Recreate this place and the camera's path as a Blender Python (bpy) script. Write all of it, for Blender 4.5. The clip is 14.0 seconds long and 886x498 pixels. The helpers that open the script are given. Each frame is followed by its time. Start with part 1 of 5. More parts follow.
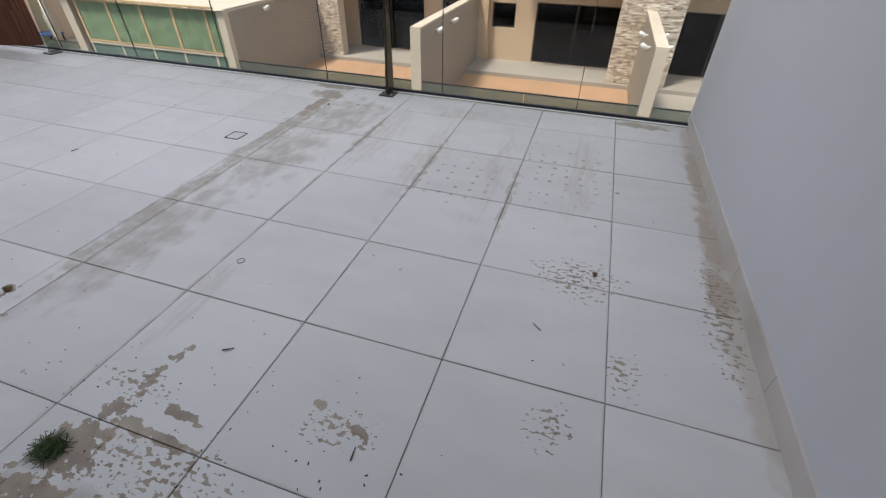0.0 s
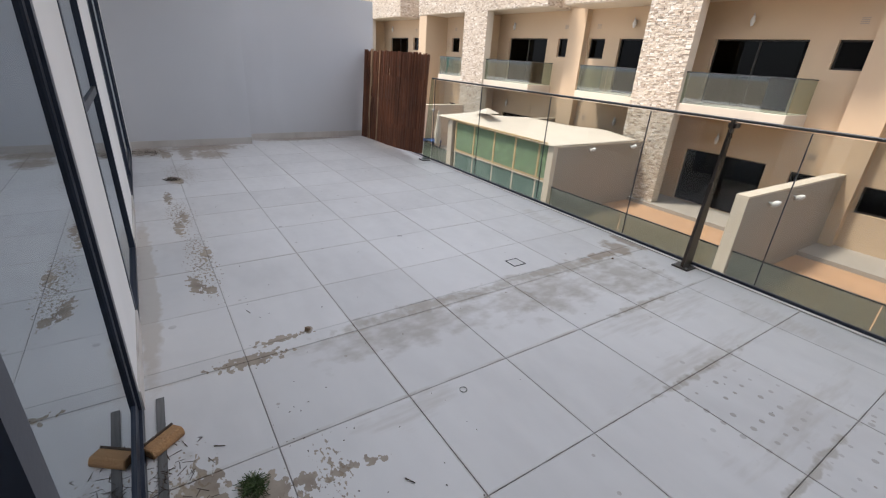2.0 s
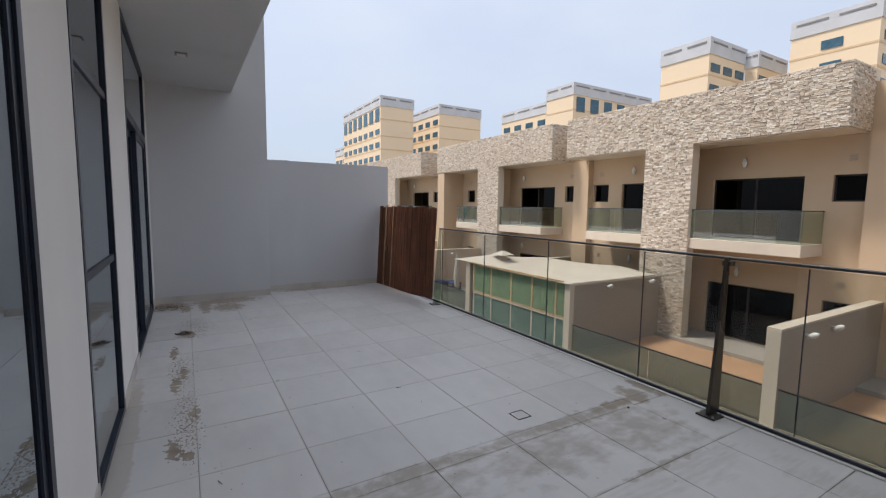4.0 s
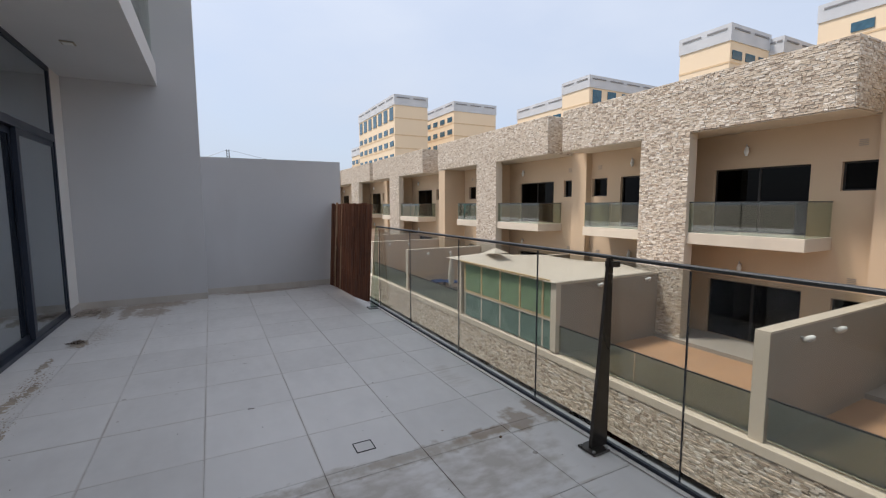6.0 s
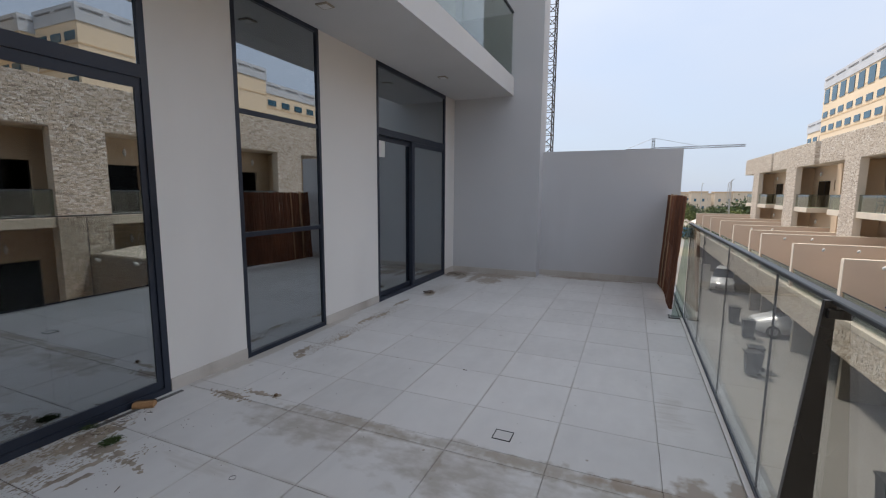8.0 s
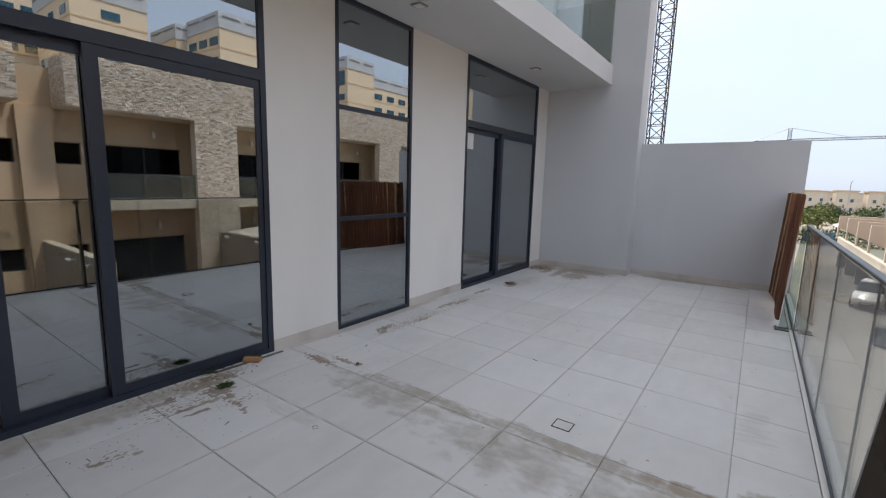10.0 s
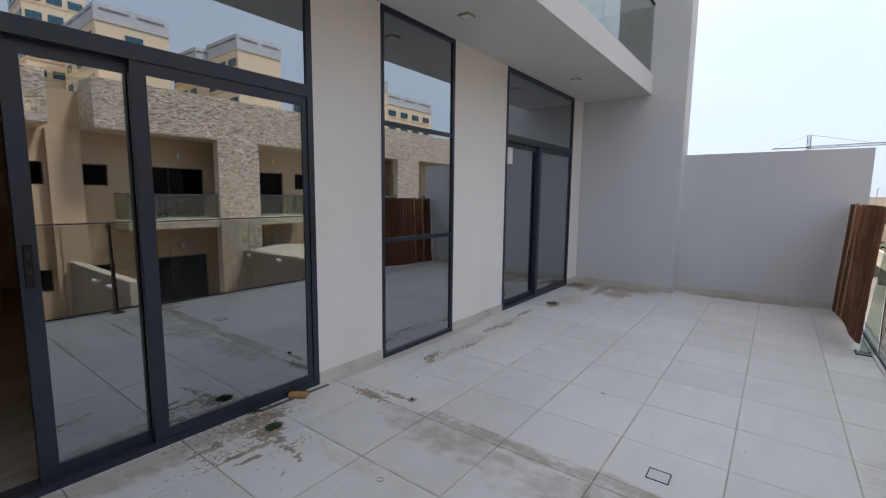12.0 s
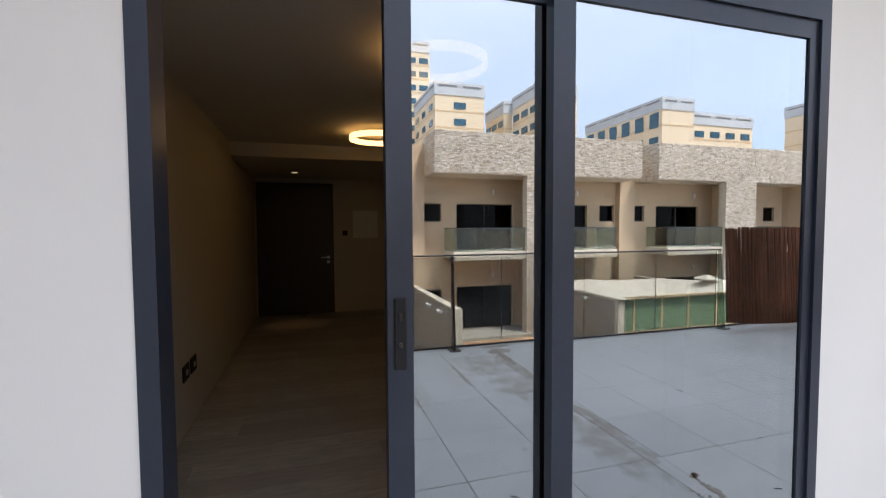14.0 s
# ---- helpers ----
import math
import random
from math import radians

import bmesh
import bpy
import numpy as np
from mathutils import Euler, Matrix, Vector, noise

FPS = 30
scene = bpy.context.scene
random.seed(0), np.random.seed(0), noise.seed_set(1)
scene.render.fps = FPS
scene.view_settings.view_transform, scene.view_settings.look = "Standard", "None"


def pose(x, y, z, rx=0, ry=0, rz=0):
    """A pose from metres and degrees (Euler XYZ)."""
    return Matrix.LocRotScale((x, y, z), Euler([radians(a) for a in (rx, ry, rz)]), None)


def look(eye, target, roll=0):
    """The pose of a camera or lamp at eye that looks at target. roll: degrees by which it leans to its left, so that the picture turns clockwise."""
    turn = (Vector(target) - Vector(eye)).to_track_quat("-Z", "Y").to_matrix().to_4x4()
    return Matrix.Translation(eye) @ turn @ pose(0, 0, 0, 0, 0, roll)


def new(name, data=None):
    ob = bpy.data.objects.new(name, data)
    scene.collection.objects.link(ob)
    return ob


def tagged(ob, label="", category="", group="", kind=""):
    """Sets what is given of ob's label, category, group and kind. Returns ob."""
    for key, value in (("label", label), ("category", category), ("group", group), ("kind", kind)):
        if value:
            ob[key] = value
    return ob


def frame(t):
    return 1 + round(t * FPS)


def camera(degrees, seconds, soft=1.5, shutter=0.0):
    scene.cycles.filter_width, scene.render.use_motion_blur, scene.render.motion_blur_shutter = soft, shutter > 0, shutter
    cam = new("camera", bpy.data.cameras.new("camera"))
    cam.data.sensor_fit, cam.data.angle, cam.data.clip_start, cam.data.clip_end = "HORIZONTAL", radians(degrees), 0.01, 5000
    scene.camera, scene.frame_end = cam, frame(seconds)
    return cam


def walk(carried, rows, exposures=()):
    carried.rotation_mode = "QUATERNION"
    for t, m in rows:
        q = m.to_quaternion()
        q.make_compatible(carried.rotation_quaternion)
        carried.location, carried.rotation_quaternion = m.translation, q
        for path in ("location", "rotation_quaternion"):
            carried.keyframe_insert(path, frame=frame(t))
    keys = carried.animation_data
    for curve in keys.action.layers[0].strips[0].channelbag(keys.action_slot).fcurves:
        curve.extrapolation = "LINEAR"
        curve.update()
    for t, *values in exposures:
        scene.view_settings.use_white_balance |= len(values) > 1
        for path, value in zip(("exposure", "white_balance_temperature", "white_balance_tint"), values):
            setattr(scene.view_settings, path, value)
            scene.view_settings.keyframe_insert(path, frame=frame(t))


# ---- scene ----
cam = camera(90.4, 14.0, soft=1.2)
PATH = [
    (0, (0.023, -0.026, 1.36), (-0.456, 1.485, 0.14), 0.8),
    (0.5, (-0.006, -0.002, 1.361), (-0.49, 1.473, 0.1), 1.2),
    (1, (-0.081, 0.037, 1.383), (-0.898, 1.429, 0.202), 3.0),
    (1.5, (-0.108, 0.12, 1.421), (-1.342, 1.297, 0.377), 4.0),
    (2, (-0.092, 0.166, 1.479), (-1.603, 1.207, 0.682), 3.8),
    (2.5, (-0.068, 0.184, 1.527), (-1.71, 1.216, 1.042), 2.5),
    (3, (-0.057, 0.195, 1.554), (-1.75, 1.226, 1.288), 1.9),
    (3.5, (-0.041, 0.238, 1.549), (-1.745, 1.267, 1.346), 1.2),
    (6, (0.134, 1.708, 1.51), (-1.627, 2.634, 1.307), -0.2),
    (6.5, (0.121, 2.116, 1.529), (-1.649, 3.025, 1.323), 0.2),
    (7, (0.138, 2.563, 1.503), (-1.765, 3.134, 1.271), 2.3),
    (7.5, (0.138, 2.851, 1.529), (-1.844, 2.876, 1.264), 1.4),
    (8, (0.18, 3.166, 1.553), (-1.644, 2.387, 1.296), 0.4),
    (8.5, (0.258, 3.353, 1.586), (-1.289, 2.115, 1.307), -0.2),
    (11, (0.208, 3.367, 1.529), (-1.455, 2.308, 1.187), 2.2),
    (11.5, (0.198, 3.225, 1.543), (-1.47, 2.183, 1.18), 1.9),
    (12, (0.216, 2.908, 1.588), (-1.367, 1.709, 1.347), 0.6),
    (12.5, (0.125, 2.583, 1.494), (-1.232, 1.125, 1.315), -0.3),
    (13, (0.049, 2.136, 1.497), (-0.943, 0.402, 1.391), -0.2),
    (13.5, (0.027, 1.721, 1.517), (-0.801, -0.097, 1.417), 0.2),
    (14, (-0.016, 1.197, 1.529), (-0.594, -0.716, 1.436), -0.3),
]
EXPOSURES = [(0, 0.94, 6600, 13), (1, 0.93, 6600, 13.5), (2, 0.93, 6600, 13.5), (3, 0.3, 6580, 13), (6.5, 0.2, 6500, 12.5), (7.5, 0.18, 6500, 12.5), (8.5, 0.45, 6500, 11.5), (11.4, 0.66, 6640, 12.5), (12.0, 0.62, 6550, 12), (12.5, 0.8, 6480, 12), (13.1, 1.44, 6600, 12.5), (14, 1.76, 6530, 12.5)]
walk(cam, [(t, look(eye, target, roll)) for t, eye, target, roll in PATH], EXPOSURES)

# ---- light ----
world = bpy.data.worlds.new("world")
scene.world = world
world.use_nodes = True
wn, wl = world.node_tree.nodes, world.node_tree.links
sky = wn.new("ShaderNodeTexSky")
sky.sky_type, sky.sun_disc = "NISHITA", False
sky.sun_elevation, sky.sun_rotation = radians(62), radians(215)
sky.air_density, sky.dust_density, sky.ozone_density = 1.0, 1.0, 2.0
wn["Background"].inputs["Strength"].default_value = 0.15
tc = wn.new("ShaderNodeTexCoord")
mp = wn.new("ShaderNodeMapping")
mp.inputs["Scale"].default_value = (1.0, 1.0, 2.5)
cn = wn.new("ShaderNodeTexNoise")
cn.inputs["Scale"].default_value, cn.inputs["Detail"].default_value = 2.2, 5
cr = wn.new("ShaderNodeMapRange")
cr.inputs["From Min"].default_value, cr.inputs["From Max"].default_value = 0.35, 0.75
cr.inputs["To Min"].default_value, cr.inputs["To Max"].default_value = 0.72, 0.98
mx = wn.new("ShaderNodeMixRGB")
up = wn.new("ShaderNodeSeparateXYZ")
cloud = wn.new("ShaderNodeMixRGB")
cloud.inputs["Color1"].default_value = (3.1, 3.6, 4.35, 1)
cloud.inputs["Color2"].default_value = (6.6, 7.0, 7.6, 1)
wl.new(tc.outputs["Generated"], up.inputs[0])
wl.new(up.outputs[2], cloud.inputs["Fac"])
wl.new(cloud.outputs[0], mx.inputs["Color2"])
wl.new(tc.outputs["Generated"], mp.inputs["Vector"])
wl.new(mp.outputs["Vector"], cn.inputs["Vector"])
wl.new(cn.outputs["Fac"], cr.inputs["Value"])
wl.new(cr.outputs["Result"], mx.inputs["Fac"])
wl.new(sky.outputs["Color"], mx.inputs["Color1"])
wl.new(mx.outputs["Color"], wn["Background"].inputs["Color"])
sun = new("sun", bpy.data.lights.new("sun", "SUN"))
sun.data.energy, sun.data.angle, sun.data.color = 3.3, radians(9), (1.0, 0.93, 0.84)
SUN_AZ, SUN_EL = radians(215), radians(62)
sun.matrix_world = look((0, 0, 0), (-math.sin(SUN_AZ) * math.cos(SUN_EL), -math.cos(SUN_AZ) * math.cos(SUN_EL), -math.sin(SUN_EL)))

# ---- materials ----
MATS = {}


def nodes_of(name):
    m = bpy.data.materials.new(name)
    m.use_nodes = True
    n, l = m.node_tree.nodes, m.node_tree.links
    return m, n, l, n["Principled BSDF"]


def math_node(n, l, op, a, b=None, clamp=False):
    m = n.new("ShaderNodeMath")
    m.operation, m.use_clamp = op, clamp
    for i, v in enumerate((a, b)):
        if v is None:
            continue
        if isinstance(v, (int, float)):
            m.inputs[i].default_value = v
        else:
            l.new(v, m.inputs[i])
    return m.outputs[0]


def mix(n, l, fac, a, b, mode="MIX"):
    m = n.new("ShaderNodeMixRGB")
    m.blend_type = mode
    for key, v in (("Fac", fac), ("Color1", a), ("Color2", b)):
        if isinstance(v, (int, float)):
            m.inputs[key].default_value = v
        elif isinstance(v, tuple):
            m.inputs[key].default_value = (*v, 1)
        else:
            l.new(v, m.inputs[key])
    return m.outputs[0]


def noise_fac(n, l, scale, detail=4, lo=0.3, hi=0.7, stretch=(1, 1, 1), vec=None):
    if vec is None:
        vec = n.new("ShaderNodeNewGeometry").outputs["Position"]
    mp = n.new("ShaderNodeMapping")
    mp.inputs["Scale"].default_value = stretch
    l.new(vec, mp.inputs["Vector"])
    t = n.new("ShaderNodeTexNoise")
    t.inputs["Scale"].default_value, t.inputs["Detail"].default_value = scale, detail
    l.new(mp.outputs[0], t.inputs["Vector"])
    r = n.new("ShaderNodeMapRange")
    r.inputs["From Min"].default_value, r.inputs["From Max"].default_value = lo, hi
    l.new(t.outputs["Fac"], r.inputs["Value"])
    return r.outputs["Result"]


def bump(n, l, b, height, strength=0.3, dist=0.01):
    k = n.new("ShaderNodeBump")
    k.inputs["Strength"].default_value, k.inputs["Distance"].default_value = strength, dist
    l.new(height, k.inputs["Height"])
    l.new(k.outputs[0], b.inputs["Normal"])


def plain(name, base, rough=0.7, metal=0.0, var=0.12, scale=1.2, fine=25.0, relief=0.15, dirt=None, dirt_amount=0.0, stretch=(1, 1, 1), island=0.0):
    """A surface with slow and fine variation, relief and some dirt."""
    if name in MATS:
        return MATS[name]
    m, n, l, b = nodes_of(name)
    slow = noise_fac(n, l, scale, 5)
    quick = noise_fac(n, l, fine, 3, stretch=stretch)
    darker = tuple(c * (1 - var) for c in base)
    lighter = tuple(min(1, c * (1 + var * 0.6)) for c in base)
    col = mix(n, l, slow, darker, lighter)
    col = mix(n, l, math_node(n, l, "MULTIPLY", quick, var * 0.8), col, tuple(c * (1 - 1.5 * var) for c in base))
    if dirt:
        d = noise_fac(n, l, scale * 1.7, 8, 0.52, 0.75, stretch=(1, 1, 0.35))
        col = mix(n, l, math_node(n, l, "MULTIPLY", d, dirt_amount), col, dirt)
    if island:
        g = n.new("ShaderNodeNewGeometry")
        oi = n.new("ShaderNodeObjectInfo")
        r = math_node(n, l, "FRACT", math_node(n, l, "ADD", g.outputs["Random Per Island"], oi.outputs["Random"]))
        hs = n.new("ShaderNodeHueSaturation")
        l.new(math_node(n, l, "ADD", math_node(n, l, "MULTIPLY", r, island), 1 - island / 2), hs.inputs["Value"])
        l.new(col, hs.inputs["Color"])
        col = hs.outputs[0]
    l.new(col, b.inputs["Base Color"])
    l.new(math_node(n, l, "ADD", math_node(n, l, "MULTIPLY", slow, 0.15), rough - 0.07), b.inputs["Roughness"])
    b.inputs["Metallic"].default_value = metal
    if relief:
        bump(n, l, b, quick, relief, 0.004)
    MATS[name] = m
    return m


def pane_material(name, tint, gloss, rough=0.0, gloss_colour=(1, 1, 1)):
    """A thin pane: lets tinted light through and mirrors by angle."""
    m = bpy.data.materials.new(name)
    m.use_nodes = True
    n, l = m.node_tree.nodes, m.node_tree.links
    n.remove(n["Principled BSDF"])
    tr, gl, ms = n.new("ShaderNodeBsdfTransparent"), n.new("ShaderNodeBsdfGlossy"), n.new("ShaderNodeMixShader")
    lw = n.new("ShaderNodeLayerWeight")
    lw.inputs["Blend"].default_value = 0.5
    edge = math_node(n, l, "MULTIPLY", math_node(n, l, "POWER", lw.outputs["Facing"], 4.0), 0.6)
    tr.inputs["Color"].default_value = (*tint, 1)
    gl.inputs["Color"].default_value = (*gloss_colour, 1)
    gl.inputs["Roughness"].default_value = rough
    l.new(math_node(n, l, "ADD", edge, gloss, True), ms.inputs[0])
    l.new(tr.outputs[0], ms.inputs[1])
    l.new(gl.outputs[0], ms.inputs[2])
    l.new(ms.outputs[0], n["Material Output"].inputs["Surface"])
    MATS[name] = m
    return m


def glow(name, colour, strength):
    m, n, l, b = nodes_of(name)
    b.inputs["Base Color"].default_value = (*colour, 1)
    b.inputs["Emission Color"].default_value = (*colour, 1)
    b.inputs["Emission Strength"].default_value = strength
    MATS[name] = m
    return m


def tile_material():
    """Pale porcelain paving with dust, dried mud, a dark film along joints and small marks."""
    m, n, l, b = nodes_of("porcelain_tile")
    pos = n.new("ShaderNodeNewGeometry").outputs["Position"]
    oi = n.new("ShaderNodeObjectInfo").outputs["Random"]
    local = n.new("ShaderNodeTexCoord").outputs["Object"]
    slow = noise_fac(n, l, 0.9, 6)
    vein = noise_fac(n, l, 2.5, 9, 0.35, 0.65, (1, 2.6, 1))
    grit = noise_fac(n, l, 13, 12, 0.32, 0.68)
    grime = noise_fac(n, l, 9, 12, 0.3, 0.7, (1.3, 0.8, 1))
    streaks = noise_fac(n, l, 14, 10, 0.3, 0.7, (2.2, 0.35, 1))
    cake = noise_fac(n, l, 24, 12, 0.33, 0.67, (1.0, 1.3, 1.0))
    mud = mix(n, l, noise_fac(n, l, 9, 8), (0.15, 0.1, 0.058), (0.33, 0.26, 0.18))
    crumbs = noise_fac(n, l, 38, 9, 0.33, 0.67, (1.0, 1.5, 1.0))
    col = mix(n, l, slow, (0.5, 0.485, 0.47), (0.585, 0.57, 0.555))
    col = mix(n, l, math_node(n, l, "MULTIPLY", vein, 0.4), col, (0.62, 0.605, 0.585))
    hs = n.new("ShaderNodeHueSaturation")
    l.new(math_node(n, l, "ADD", math_node(n, l, "MULTIPLY", oi, 0.1), 0.95), hs.inputs["Value"])
    l.new(col, hs.inputs["Color"])
    col = hs.outputs[0]

    def warped(scale, amount):
        t = n.new("ShaderNodeTexNoise")
        t.inputs["Scale"].default_value, t.inputs["Detail"].default_value = scale, 5
        l.new(pos, t.inputs["Vector"])
        v = n.new("ShaderNodeVectorMath")
        v.operation = "SUBTRACT"
        l.new(t.outputs["Color"], v.inputs[0])
        v.inputs[1].default_value = (0.5, 0.5, 0.5)
        k = n.new("ShaderNodeVectorMath")
        k.operation = "SCALE"
        k.inputs["Scale"].default_value = amount
        l.new(v.outputs[0], k.inputs[0])
        w_ = n.new("ShaderNodeVectorMath")
        w_.operation = "ADD"
        l.new(pos, w_.inputs[0])
        l.new(k.outputs[0], w_.inputs[1])
        sep = n.new("ShaderNodeSeparateXYZ")
        l.new(w_.outputs[0], sep.inputs[0])
        return sep.outputs

    soft, ragged = warped(3.0, 0.25), warped(11.0, 0.09)

    def blob(at, x, y, rx, ry):
        dx = math_node(n, l, "DIVIDE", math_node(n, l, "SUBTRACT", at[0], x), rx)
        dy = math_node(n, l, "DIVIDE", math_node(n, l, "SUBTRACT", at[1], y), ry)
        d = math_node(n, l, "ADD", math_node(n, l, "MULTIPLY", dx, dx), math_node(n, l, "MULTIPLY", dy, dy))
        return math_node(n, l, "SUBTRACT", 1.0, d, True)

    def patches(at, spots, grain, weight, lo, hi, colour, amount, col):
        total = None
        for s_ in spots:
            v = blob(at, *s_)
            total = v if total is None else math_node(n, l, "MAXIMUM", total, v)
        gate = math_node(n, l, "MULTIPLY", grain, weight)
        f = math_node(n, l, "SUBTRACT", total, gate)
        r_ = n.new("ShaderNodeMapRange")
        r_.inputs["From Min"].default_value, r_.inputs["From Max"].default_value = lo, hi
        l.new(f, r_.inputs["Value"])
        return mix(n, l, math_node(n, l, "MULTIPLY", r_.outputs[0], amount), col, colour)

    # dirt gathered at the rims of the tiles
    sl = n.new("ShaderNodeSeparateXYZ")
    l.new(local, sl.inputs[0])
    rim = math_node(n, l, "MAXIMUM", math_node(n, l, "ABSOLUTE", sl.outputs[0]), math_node(n, l, "ABSOLUTE", sl.outputs[1]))
    rr = n.new("ShaderNodeMapRange")
    rr.inputs["From Min"].default_value, rr.inputs["From Max"].default_value = 0.288, 0.3
    l.new(rim, rr.inputs["Value"])
    col = mix(n, l, math_node(n, l, "MULTIPLY", math_node(n, l, "MULTIPLY", rr.outputs[0], vein), 0.6), col, (0.3, 0.25, 0.2))
    # grey-brown film beside the narrow strip, faint runs towards the rail, dust at the sill
    col = patches(soft, [(-2.0, 1.3, 0.26, 0.9), (-1.92, 2.3, 0.36, 0.7), (-1.85, 3.1, 0.42, 0.7), (-2.17, 2.4, 0.09, 1.6), (-0.6, 0.14, 1.2, 0.14)],
                  grime, 0.85, 0.0, 0.7, (0.29, 0.25, 0.2), 0.65, col)
    col = patches(soft, [(-1.4, 2.9, 0.2, 0.8), (-0.95, 2.6, 0.14, 1.0), (-0.45, 2.6, 0.1, 0.9), (0.1, 2.7, 0.16, 0.9), (-1.4, 1.0, 0.1, 0.4), (-0.9, 3.5, 0.5, 0.2), (-3.2, 3.5, 0.5, 0.14)],
                  streaks, 0.9, 0.0, 0.7, (0.35, 0.31, 0.26), 0.36, col)
    # brown run of dirt along the narrow strip
    col = patches(ragged, [(-2.17, 1.5, 0.1, 1.0), (-2.17, 2.9, 0.12, 0.9), (-1.95, 2.2, 0.2, 0.05), (-1.5, 2.8, 0.05, 0.5), (-0.9, 2.5, 0.04, 0.7), (-0.3, 2.3, 0.04, 0.6)],
                  grit, 0.9, 0.0, 0.5, (0.28, 0.235, 0.18), 0.6, col)
    # brown wet dirt at the walls and rail
    col = patches(ragged, [(0.78, 1.75, 0.09, 0.22), (0.8, 2.2, 0.07, 0.5), (0.81, 2.9, 0.06, 0.6), (0.5, 3.72, 0.32, 0.07), (-2.25, 3.55, 0.22, 0.16), (-2.2, 3.3, 0.08, 0.4), (-2.3, 3.76, 0.3, 0.08), (-8.1, 3.0, 0.1, 0.6), (-7.6, 0.15, 0.5, 0.35), (-7.7, 0.9, 0.35, 0.7),
                           (-7.2, 0.9, 0.4, 0.3), (-8.1, 2.4, 0.2, 0.9), (-5.9, 0.35, 0.22, 0.12), (-7.4, 0.6, 0.7, 0.12)],
                  grit, 0.62, 0.02, 0.45, (0.25, 0.185, 0.125), 0.75, col)
    # smooth tan band along the side wall
    col = patches(ragged, [(0.86, 1.9, 0.15, 1.3), (0.86, 3.1, 0.12, 1.0), (-0.5, 0.05, 1.2, 0.09), (-3.3, 0.0, 1.4, 0.07)], grit, 0.3, 0.0, 0.35, (0.4, 0.345, 0.28), 0.6, col)
    # dried mud, solid patches
    col = patches(ragged, [(-1.33, 0.12, 0.3, 0.14), (-1.3, 0.3, 0.15, 0.14), (-1.29, 0.45, 0.07, 0.05), (-1.27, 0.56, 0.028, 0.16), (-1.25, 0.72, 0.025, 0.09), (-1.1, 0.41, 0.28, 0.03), (-1.05, 0.5, 0.16, 0.022), (-0.63, 0.68, 0.035, 0.03),
                           (-0.46, 0.63, 0.06, 0.03), (-2.12, 0.42, 0.07, 0.26), (-2.24, 0.6, 0.04, 0.2), (-3.1, 0.27, 0.2, 0.06), (-2.98, 0.34, 0.09, 0.06), (-3.6, 0.4, 0.16, 0.05),
                           (-4.25, 0.27, 0.3, 0.05), (-4.5, 0.33, 0.25, 0.05), (-5.2, 0.24, 0.3, 0.05), (-0.95, 0.2, 0.2, 0.05), (-2.25, 0.75, 0.05, 0.04), (-5.8, 0.4, 0.2, 0.06), (-7.3, 0.35, 0.3, 0.1)],
                  cake, 1.05, 0.0, 0.07, mud, 0.85, col)
    # broken crumbs of mud
    col = patches(ragged, [(-1.0, 0.33, 0.35, 0.13), (-0.55, 0.62, 0.16, 0.1), (0.15, 1.65, 0.27, 0.17), (0.36, 1.15, 0.07, 0.15), (0.12, 0.85, 0.1, 0.12),
                           (-1.3, 0.55, 0.2, 0.08), (-3.5, 0.35, 0.8, 0.13), (-6.2, 0.45, 0.7, 0.25), (0.76, 1.6, 0.1, 0.5), (-4.6, 0.3, 0.6, 0.14), (-1.2, 0.0, 0.6, 0.25)],
                  crumbs, 2.3, 0.0, 0.08, mud, 0.85, col)
    # regular rows of dimples
    vor = n.new("ShaderNodeTexVoronoi")
    vor.inputs["Scale"].default_value = 11.0
    vor.inputs["Randomness"].default_value = 0.2
    l.new(pos, vor.inputs["Vector"])
    dots = math_node(n, l, "LESS_THAN", vor.outputs["Distance"], 0.16)
    zone = math_node(n, l, "MAXIMUM", blob(soft, -0.68, 2.4, 0.42, 0.42), blob(soft, -0.05, 2.7, 0.4, 0.6))
    col = mix(n, l, math_node(n, l, "MULTIPLY", math_node(n, l, "MULTIPLY", dots, zone), 0.85), col, (0.27, 0.24, 0.21))
    # small round marks, scattered
    for scale, size, amount, shade in ((2.3, 0.046, 1.0, (0.2, 0.17, 0.14)), (5.2, 0.05, 0.8, (0.24, 0.2, 0.16))):
        v2 = n.new("ShaderNodeTexVoronoi")
        v2.inputs["Scale"].default_value = scale
        l.new(pos, v2.inputs["Vector"])
        few = math_node(n, l, "LESS_THAN", v2.outputs["Distance"], size)
        col = mix(n, l, math_node(n, l, "MULTIPLY", math_node(n, l, "MULTIPLY", few, vein), amount), col, shade)
    l.new(col, b.inputs["Base Color"])
    l.new(math_node(n, l, "ADD", math_node(n, l, "MULTIPLY", grit, 0.2), 0.42), b.inputs["Roughness"])
    bump(n, l, b, grit, 0.08, 0.002)
    MATS["porcelain_tile"] = m
    return m


def wood_floor_material():
    m, n, l, b = nodes_of("grey_plank")
    oi = n.new("ShaderNodeObjectInfo").outputs["Random"]
    g = noise_fac(n, l, 5, 6, 0.3, 0.7, (1, 8, 1))
    col = mix(n, l, g, (0.3, 0.28, 0.25), (0.48, 0.45, 0.4))
    col = mix(n, l, math_node(n, l, "MULTIPLY", oi, 0.8), col, (0.27, 0.235, 0.2))
    l.new(col, b.inputs["Base Color"])
    b.inputs["Roughness"].default_value = 0.35
    MATS["grey_plank"] = m
    return m


